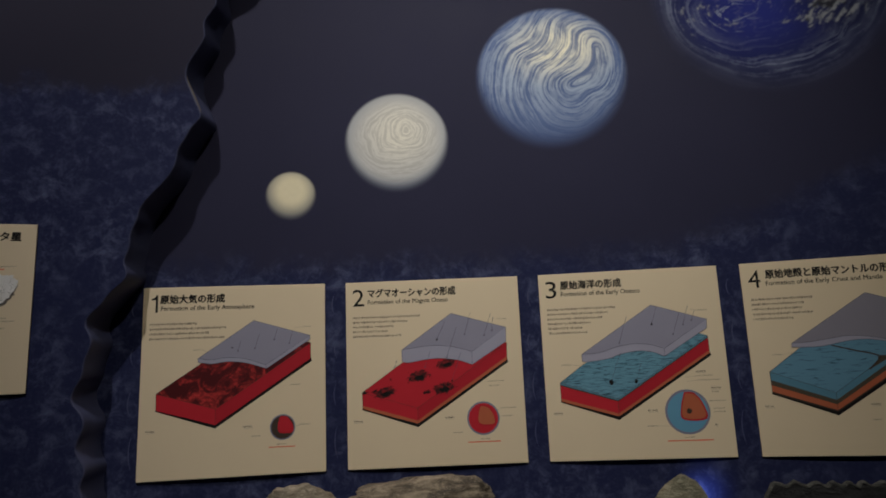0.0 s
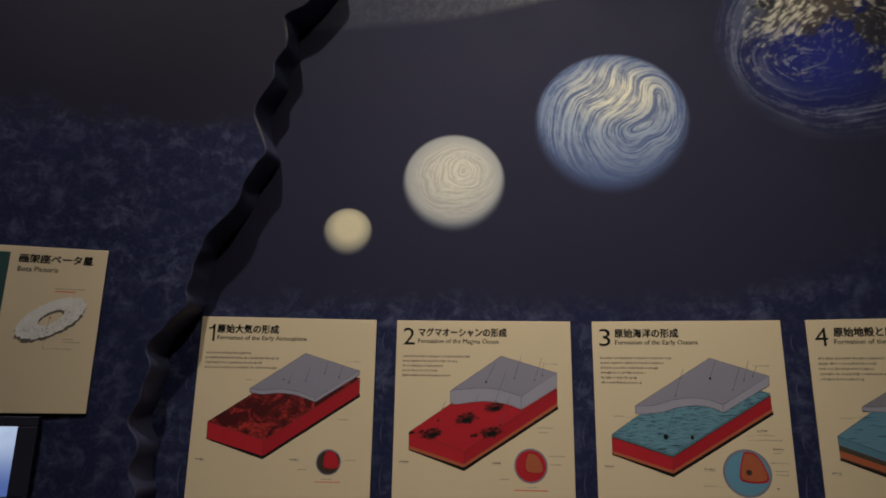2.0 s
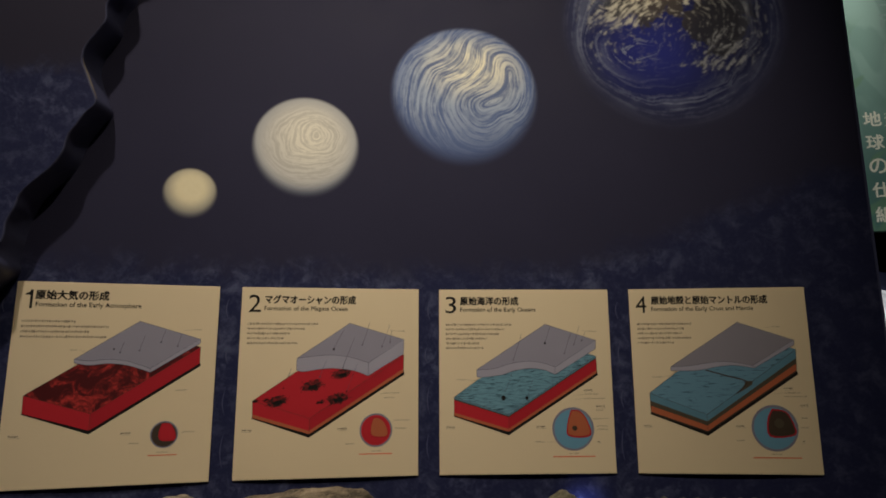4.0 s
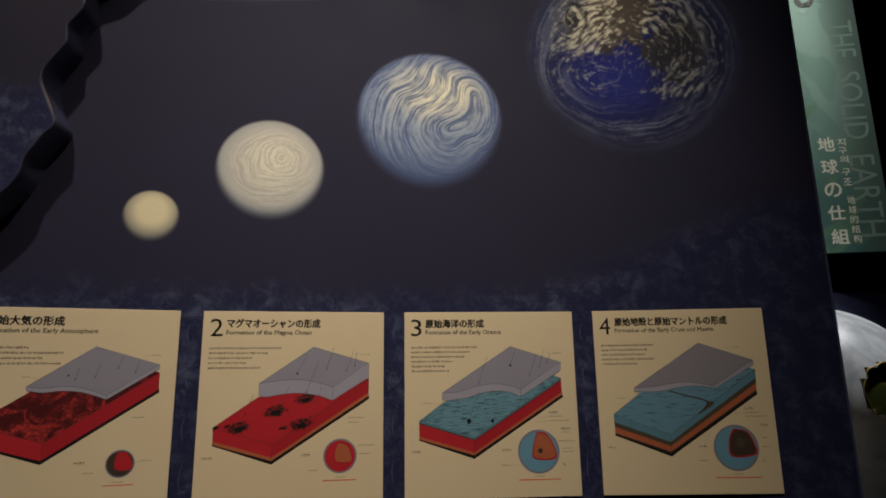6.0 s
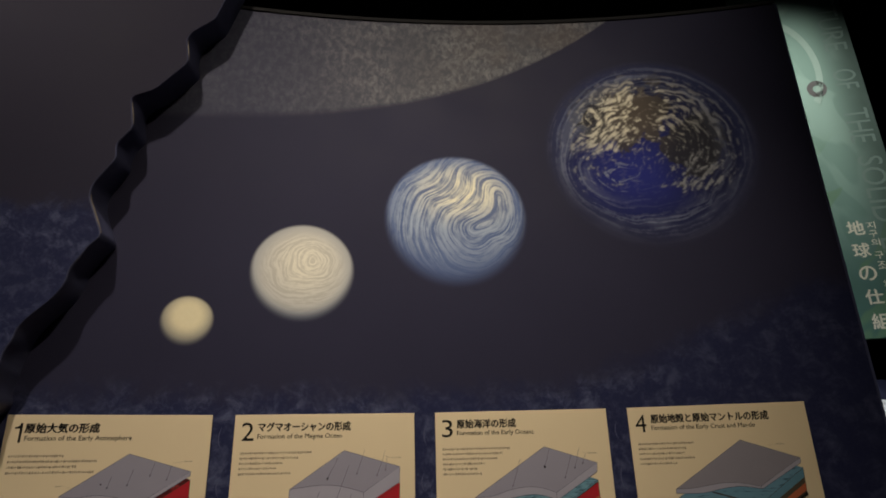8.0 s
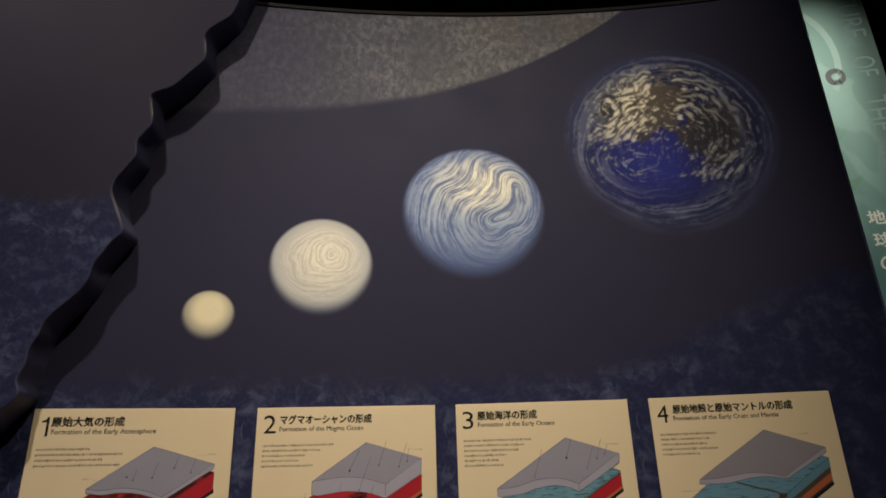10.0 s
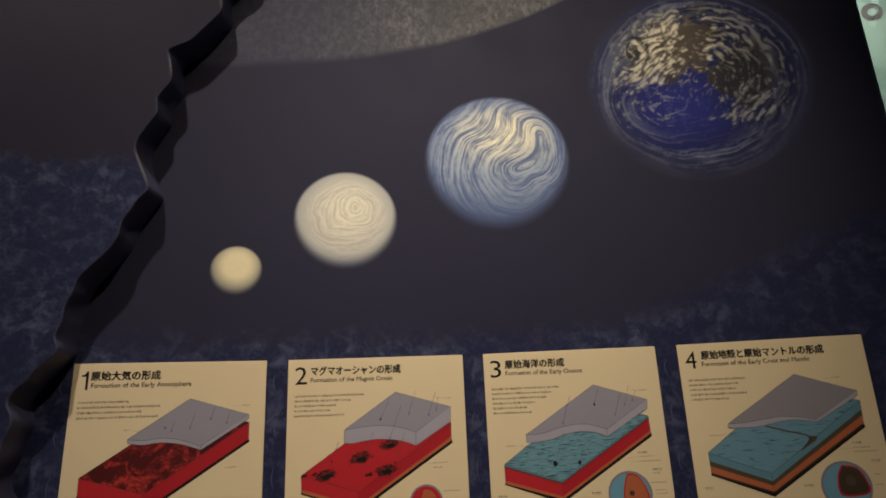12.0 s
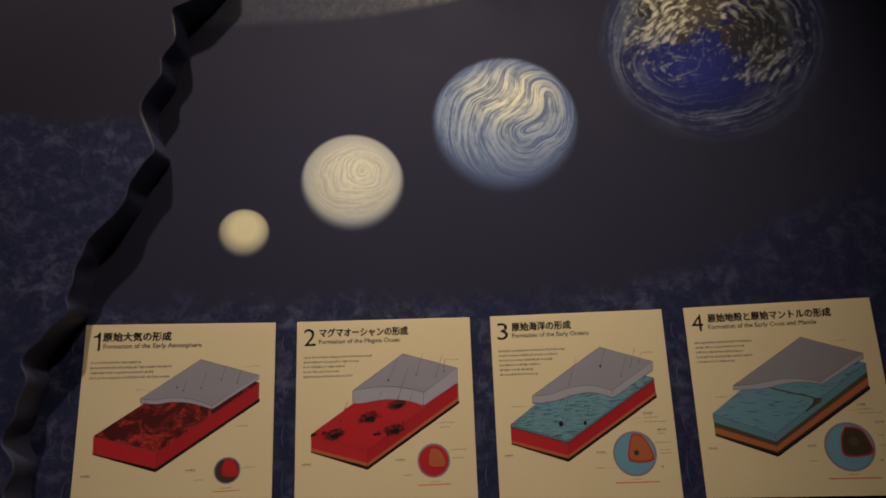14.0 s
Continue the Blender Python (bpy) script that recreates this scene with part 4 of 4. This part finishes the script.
# ---- monitor under the star panel ----
def build_monitor():
    root = new("monitor")
    root.matrix_world = wall_pose(-1.5, -0.254, RAISED)
    bm = bmesh.new()
    # a frame with a recessed opening
    w0, w1, h = -0.20, 0.194, 0.22
    for b in ((w0, w1, -0.022, 0.0), (w0, w1, -h, -0.174), (w0, w0 + 0.042, -0.174, -0.022), (w1 - 0.042, w1, -0.174, -0.022)):
        box(bm, b[0], b[1], b[2], b[3], 0.0, 0.022, 0.002)
    part("housing", bm, DARK_BLUE, root, "dark blue housing")
    g = Nodes("lit_screen", 0.25)
    n = g.node("ShaderNodeSeparateXYZ")
    g.put(n.inputs[0], g.coord())
    f = g.step(n.outputs[1], -0.16, -0.03)
    cloud = g.noise(g.coord(), 14, 4)
    col = g.mix(g.m("MULTIPLY", f, g.m("MULTIPLY_ADD", cloud, 0.8, 0.5)), (0.10, 0.16, 0.42), (0.62, 0.72, 0.88))
    g.put(g.bsdf.inputs["Emission Color"], col)
    g.put(g.bsdf.inputs["Emission Strength"], 0.75)
    part("screen", box(bmesh.new(), w0 + 0.042, w1 - 0.042, -0.174, -0.022, 0.002, 0.008), g.done((0.02, 0.02, 0.03)), root, "glowing pale blue screen")
    tagged(root, "small lit monitor with pale blue picture under star panel", "monitor")


build_monitor()


# ---- ledge with rocks ----
LEDGE = -0.60


def build_ledge():
    root = new("display_ledge")
    bm = bmesh.new()
    ss = [-1.05 + 2.2 * i / 40 for i in range(41)]
    prof = [(0.004, LEDGE), (0.40, LEDGE), (0.405, LEDGE - 0.005), (0.405, LEDGE - 0.04), (0.38, LEDGE - 0.04)]
    grid_surface(bm, [[on_wall(s, z, o) for s in ss] for o, z in prof])
    part("top", bm, DARK_BLUE, root, "dark blue ledge top")
    bm = bmesh.new()
    grid_surface(bm, [[on_wall(s, z, 0.38) for s in ss] for z in (LEDGE - 0.04, Z_FLOOR)])
    for s in (ss[0], ss[-1]):
        grid_surface(bm, [[on_wall(s, z, o) for o in (0.004, 0.38)] for z in (LEDGE, Z_FLOOR)])
    part("front", bm, DARK_BLUE, root)
    tagged(root, "dark blue display ledge carrying rock samples", "display ledge")


def rock_material(name, dark, light, spec, scale):
    g = Nodes(name, 0.75, 0.3)
    v = g.coord()
    n = g.node("ShaderNodeMapping")
    g.put(n.inputs[0], v)
    n.inputs["Scale"].default_value, n.inputs["Rotation"].default_value = (1, 1, 3.2), (0.2, 0.35, 0)
    bands = g.step(g.noise(n.outputs[0], scale * 0.5, 7, 0.68, 0.6), 0.35, 0.68)
    grain = g.noise(v, scale * 5, 5, 0.7)
    col = g.mix(bands, dark, light)
    col = g.mix(g.step(grain, 0.56, 0.72), col, spec)
    g.bump(g.m("ADD", grain, g.m("MULTIPLY", bands, 1.5)), 1.0, 0.006)
    return g.done(col)


def build_rock(s, off, sx, sy, sz, seed, material, label, taper=0.0):
    """A rough angular rock resting on the ledge."""
    bm = bmesh.new()
    bmesh.ops.create_icosphere(bm, subdivisions=5, radius=1.0)
    o = Vector((seed * 3.1, seed * 1.7, 0.4))
    rng = random.Random(seed)
    planes = [(Vector((rng.gauss(0, 1), rng.gauss(0, 1), rng.gauss(0, 0.7))).normalized(), rng.uniform(0.62, 0.9)) for _ in range(14)]
    for v in bm.verts:
        p = v.co.normalized()
        r = 1.0
        for n, d in planes:
            c = p.dot(n)
            if c > 0.05:
                r = min(r, d / c)
        r *= 1 + 0.10 * noise.noise(p * 2.2 + o) + 0.055 * noise.noise(p * 6 + o) + 0.035 * noise.noise(p * 14 + o) + 0.018 * noise.noise(p * 31 + o)
        v.co = Vector((p.x * r * sx, p.y * r * sy, max(p.z * r, -0.75) * sz))
    low, high = min(v.co.z for v in bm.verts), max(v.co.z for v in bm.verts)
    for v in bm.verts:
        v.co.z -= low
        narrow = 1 - taper * v.co.z / (high - low)
        v.co.x, v.co.y = v.co.x * narrow + 0.25 * taper * v.co.z, v.co.y * narrow
    ob = part("rock", bm, material)
    ob.matrix_world = Matrix.Translation(on_wall(s, LEDGE, off)) @ pose(0, 0, 0, 0, 0, -math.degrees(s / R))
    return tagged(ob, label, "rock", group="rocks on the ledge")


def build_slab():
    """A cut slab standing on edge, with a scalloped pale rim."""
    root = new("cut_rock_slab")
    root.matrix_world = Matrix.Translation(on_wall(0.665, LEDGE, 0.2)) @ pose(0, 0, 0, -8, 0, -9)
    rng = random.Random(3)
    n = 60
    top = []
    for i in range(n + 1):
        x = -0.19 + 0.38 * i / n
        edge = 1 - abs(x / 0.19) ** 24
        top.append((x, 0.02 + edge * (0.077 + 0.009 * abs(math.sin(x * 95 + 0.6 * math.sin(x * 30))) + 0.006 * noise.noise(Vector((x * 70, 0, 0))))))
    bm = bmesh.new()
    front = [[Vector((x, -0.014, z * f)) for x, z in top] for f in (0, 0.5, 0.94)]
    front.append([Vector((x, -0.010, z - 0.002)) for x, z in top])
    front.append([Vector((x, 0.012, z - 0.002)) for x, z in top])
    front.append([Vector((x, 0.014, 0)) for x, z in top])
    grid_surface(bm, front)
    part("slab", bm, rock_material("dark_cut_rock", (0.02, 0.02, 0.022), (0.05, 0.05, 0.052), (0.09, 0.09, 0.09), 30), root, "dark polished cut face")
    bm = bmesh.new()
    rows = [[Vector((x, y, z + dz)) for x, z in top] for y, dz in ((-0.016, -0.004), (-0.0165, 0.0), (-0.004, 0.0025), (0.012, -0.001))]
    grid_surface(bm, rows)
    part("rim", bm, rock_material("pale_rock_rim", (0.07, 0.07, 0.068), (0.20, 0.20, 0.185), (0.3, 0.29, 0.26), 60), root, "pale scalloped rim")
    tagged(root, "dark cut rock slab with pale scalloped rim on ledge", "rock slab")


build_ledge()
GREY_ROCK = rock_material("brown_grey_gneiss", (0.085, 0.070, 0.054), (0.47, 0.39, 0.28), (0.66, 0.57, 0.44), 40)
PALE_ROCK = rock_material("pale_tan_rock", (0.24, 0.20, 0.145), (0.60, 0.52, 0.39), (0.74, 0.66, 0.52), 40)
GREEN_ROCK = rock_material("greenish_grey_rock", (0.20, 0.19, 0.13), (0.52, 0.48, 0.34), (0.66, 0.61, 0.46), 40)
build_rock(-0.575, 0.2, 0.105, 0.075, 0.078, 11, PALE_ROCK, "pale tan rough rock sample standing on ledge")
build_rock(-0.275, 0.2, 0.215, 0.10, 0.088, 5, GREY_ROCK, "large grey banded rough rock sample on ledge")
build_rock(0.275, 0.2, 0.125, 0.08, 0.072, 7, GREEN_ROCK, "greenish grey pointed rock sample on ledge", 0.62)
build_slab()


def build_led():
    """A small blue light on the ledge behind the rocks."""
    root = new("ledge_light")
    root.matrix_world = wall_pose(0.385, LEDGE, 0.06)
    bm = bmesh.new()
    bmesh.ops.create_cone(bm, cap_ends=True, segments=20, radius1=0.018, radius2=0.014, depth=0.03)
    for v in bm.verts:
        v.co = Vector((v.co.x, v.co.z + 0.017, v.co.y))
    part("housing", bm, METAL, root)
    tagged(root, "small black ledge light shining blue on wall", "lamp")
    spot(on_wall(0.385, LEDGE + 0.045, 0.06), on_wall(0.39, -0.55, 0.0), 0.30, (0.36, 0.45, 1.0), 115, 1.0, 0.01)


build_led()

# ---- brush strokes of the mural between the panels ----
STROKE = plain("pale_blue_brush_stroke", (0.045, 0.052, 0.115), 0.45, vary=0.4, scale=60)
for gap, seed in ((-0.5047, 1), (0.0, 2), (0.5056, 3), (-1.0, 4)):
    rng = random.Random(seed)
    for zc, h in ((-0.055, 0.05), (-0.17, 0.06), (-0.285, 0.07), (-0.40, 0.08)):
        bm = bmesh.new()
        x0, hh = gap + rng.uniform(-0.004, 0.004), h * rng.uniform(0.7, 1.1)
        rows = []
        for i in range(13):
            t = i / 12
            s, z = x0 + 0.016 - 0.022 * math.sin(math.pi * (0.25 + 0.5 * t)), zc + (t - 0.5) * hh
            w = 0.0012 * math.sin(math.pi * t) + 0.0002
            rows.append([on_wall(s - w, z, 0.0015), on_wall(s + w, z, 0.0015)])
        grid_surface(bm, rows)
        part("brush_stroke", bm, STROKE, WALL_MURAL, "pale curved brush stroke")

# ---- banner beyond the mural's end ----
SIGN_AZ = 15.0


def make_banner():
    g = Nodes("teal_banner_print_falloff", 0.5, 0.3)
    n = g.node("ShaderNodeSeparateXYZ")
    g.put(n.inputs[0], g.coord())
    x, y = n.outputs[0], n.outputs[1]
    v = g.xyz(x, y)
    # the lamp's falloff painted in: pale at the top, dim teal below
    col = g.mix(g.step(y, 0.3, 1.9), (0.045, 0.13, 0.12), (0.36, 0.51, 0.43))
    bands = g.step(g.noise(g.xyz(g.m("MULTIPLY", x, 1.4), g.m("ADD", y, x)), 3.2, 2, 0.4, 0.4), 0.46, 0.52)
    col = g.mix(g.m("MULTIPLY", bands, 0.3), col, (0.10, 0.20, 0.16))
    leaf = g.step(g.noise(g.xyz(x, g.m("SUBTRACT", y, x), 5.0), 4.5, 1, 0.4), 0.60, 0.63)
    leaf = g.m("MULTIPLY", leaf, g.step(y, 1.65, 1.35))
    col = g.mix(g.m("MULTIPLY", leaf, 0.5), col, (0.16, 0.28, 0.14))
    # right side darkened in colour, where less light reaches the sheet
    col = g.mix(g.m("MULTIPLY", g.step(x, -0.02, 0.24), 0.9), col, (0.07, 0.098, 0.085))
    return g.done(col)


def build_banner():
    root = new("banner")
    a = radians(SIGN_AZ)
    u, o = Vector((math.cos(a), -math.sin(a), 0)), Vector((-math.sin(a), -math.cos(a), 0))
    m = Matrix((u, (0, 0, 1), o)).transposed().to_4x4()
    m.translation = Vector((2.33, 2.62, TOP))
    root.matrix_world = m
    part("sheet", box(bmesh.new(), -0.36, 0.25, 0.45, 2.9, -0.03, 0.0, 0.002), make_banner(), root, "teal printed sheet with light falloff in its colour")
    white = plain("pale_beige_lettering", (0.80, 0.76, 0.62), 0.5, vary=0.05)
    pale = plain("pale_green_lettering", (0.20, 0.27, 0.235), 0.5, vary=0.1)
    for word, low, high in (("STRUCTURE", 2130, 2840), ("OF", 1868, 1998), ("THE", 1522, 1738), ("SOLID", 1052, 1436), ("EARTH", 528, 964)):
        lettering("english_word", word, 100, 222, low, high, 0.0006, pale, root, 0.0, 1.0, "pale tall English word")
    for ch, zc in zip("地球の仕組", (1032, 908, 783, 660, 535)):
        lettering("letter", ch, -40, 40, zc - 38, zc + 38, 0.0006, white, root, 2.2, label="bold beige Japanese character")
    for ch, zc in zip("지구의구조", (1040, 992, 945, 875, 822)):
        lettering("small_letter", ch, 56, 96, zc - 19, zc + 19, 0.0006, white, root, 0.4)
    for ch, zc in zip("地球的结构", (724, 672, 622, 570, 520)):
        lettering("small_letter", ch, 60, 98, zc - 20, zc + 20, 0.0006, white, root, 0.4)
    grey = plain("grey_ring_print", (0.16, 0.15, 0.145), 0.5)
    bm = bmesh.new()
    rows = [[Vector((r * math.cos(2 * math.pi * i / 40), 1.888 + 1.05 * r * math.sin(2 * math.pi * i / 40), 0.002)) for i in range(41)] for r in (0.022, 0.052)]
    grid_surface(bm, rows)
    part("ring_mark", bm, grey, root, "grey printed ring")
    bm = bmesh.new()
    rows = [[Vector((-0.25 + r * math.cos(t), 2.02 + r * 1.35 * math.sin(t), 0.002)) for t in [radians(-35 + 2.9 * i) for i in range(41)]] for r in (0.265, 0.30)]
    grid_surface(bm, rows)
    part("arc_mark", bm, plain("pale_arc_print", (0.42, 0.55, 0.47), 0.5), root, "pale printed arc")
    for x in (-0.2, 0.15):
        part("wire", box(bmesh.new(), x - 0.002, x + 0.002, 2.9, 5.2 - TOP, -0.016, -0.012), METAL, root, "thin hanging wire")
    tagged(root, "tall teal hanging banner with beige vertical lettering", "banner")
    spot(m @ Vector((-0.75, 2.75, 1.25)), m @ Vector((-0.22, 1.6, 0)), 112, (0.97, 1.0, 0.95), 62, 1.0)


build_banner()


# ---- cutaway globe model and its backing wall ----
def build_globe():
    root = new("globe_model")
    c = Vector((1.66, 2.1, TOP - 0.30))
    r = 0.40
    root.matrix_world = Matrix.Translation((c.x, c.y, 0))
    way = Vector((0.02, -0.96, 0.16)).normalized()
    bm = bmesh.new()
    bmesh.ops.create_uvsphere(bm, u_segments=96, v_segments=64, radius=r)
    bmesh.ops.translate(bm, verts=bm.verts, vec=(0, 0, c.z))
    cut = []
    for f in bm.faces:
        p = (f.calc_center_median() - Vector((0, 0, c.z))).normalized()
        f.smooth = True
        if p.dot(way) > 0.965 + 0.01 * noise.noise(p * 8):
            cut.append(f)
    bmesh.ops.delete(bm, geom=cut, context="FACES")
    g = Nodes("white_painted_globe", 0.4, 0.4)
    v = g.coord()
    col = g.mix(g.step(g.noise(v, 6, 6, 0.65, 0.8), 0.4, 0.65), (0.78, 0.79, 0.79), (0.46, 0.48, 0.50))
    part("shell", bm, g.done(col), root, "white and grey mottled shell")
    bm = bmesh.new()
    bmesh.ops.create_uvsphere(bm, u_segments=48, v_segments=32, radius=r * 0.93)
    bmesh.ops.translate(bm, verts=bm.verts, vec=(0, 0, c.z))
    for f in bm.faces:
        f.smooth = True
    g = Nodes("green_gold_interior", 0.3, 0.5, 0.4)
    col = g.mix(g.step(g.noise(g.coord(), 14, 5), 0.4, 0.65), (0.07, 0.09, 0.02), (0.30, 0.24, 0.05))
    part("core", bm, g.done(col), root, "golden green glossy core")
    bm = bmesh.new()
    q = way.to_track_quat("Z", "Y")
    rows = []
    for rr, h in ((0.252, 0.955), (0.262, 0.97), (0.272, 0.958), (0.255, 0.92)):
        rows.append([q @ Vector((r * rr * (1 + 0.03 * math.sin(9 * t)) * math.cos(t), r * rr * (1 + 0.03 * math.sin(9 * t)) * math.sin(t), r * h)) + Vector((0, 0, c.z)) for t in [2 * math.pi * i / 64 for i in range(65)]])
    grid_surface(bm, rows)
    part("opening_rim", bm, plain("golden_rim", (0.55, 0.36, 0.10), 0.3, metal=0.7, vary=0.4, scale=60), root, "ragged golden rim")
    bm = bmesh.new()
    bmesh.ops.create_cone(bm, cap_ends=True, segments=40, radius1=0.26, radius2=0.2, depth=c.z - r * 0.93)
    bmesh.ops.translate(bm, verts=bm.verts, vec=(0, 0, (c.z - r * 0.93) / 2))
    part("pedestal", bm, BLACK, root, "black pedestal")
    tagged(root, "white cutaway globe model with golden opening on pedestal", "globe model")
    spot(Vector((2.3, 1.5, 3.6)), c, 105, (0.95, 0.97, 1.0), 66, 0.9)


build_globe()
bm = box(bmesh.new(), 1.3, 5.0, 2.75, 2.85, 0.0, TOP + 0.268, 0.004)
tagged(part("wall_far", bm, FAR_BLUE), "low dark blue gallery wall behind globe", "wall", kind="structure")


# ---- spotlights overhead ----
def build_spotlight(eye, target):
    root = new("spotlight")
    root.matrix_world = look(eye, target)
    bm = bmesh.new()
    prof = [(0.0, 0.20), (0.035, 0.20), (0.045, 0.17), (0.045, 0.02), (0.05, 0.015), (0.05, 0.005), (0.044, 0.005), (0.04, 0.05), (0.0, 0.06)]
    grid_surface(bm, [[Vector((r * math.cos(t), r * math.sin(t), z)) for t in [2 * math.pi * i / 28 for i in range(29)]] for r, z in prof])
    part("housing", bm, METAL, root, "black cylindrical housing")
    bm = bmesh.new()
    up = root.matrix_world.inverted() @ Vector((eye.x, eye.y, 5.2))
    p0 = Vector((0, 0, 0.12))
    d = (up - p0)
    side = d.orthogonal().normalized() * 0.008
    other = d.cross(side).normalized() * 0.008
    grid_surface(bm, [[p + side * math.cos(t) + other * math.sin(t) for t in [2 * math.pi * i / 10 for i in range(11)]] for p in (p0, up)])
    part("stem", bm, METAL, root)
    tagged(root, "black cylindrical spotlight hanging on a stem from black ceiling", "spotlight", group="spotlights over the mural")


for eye, target, *_ in SPOTS:
    build_spotlight(eye, target)
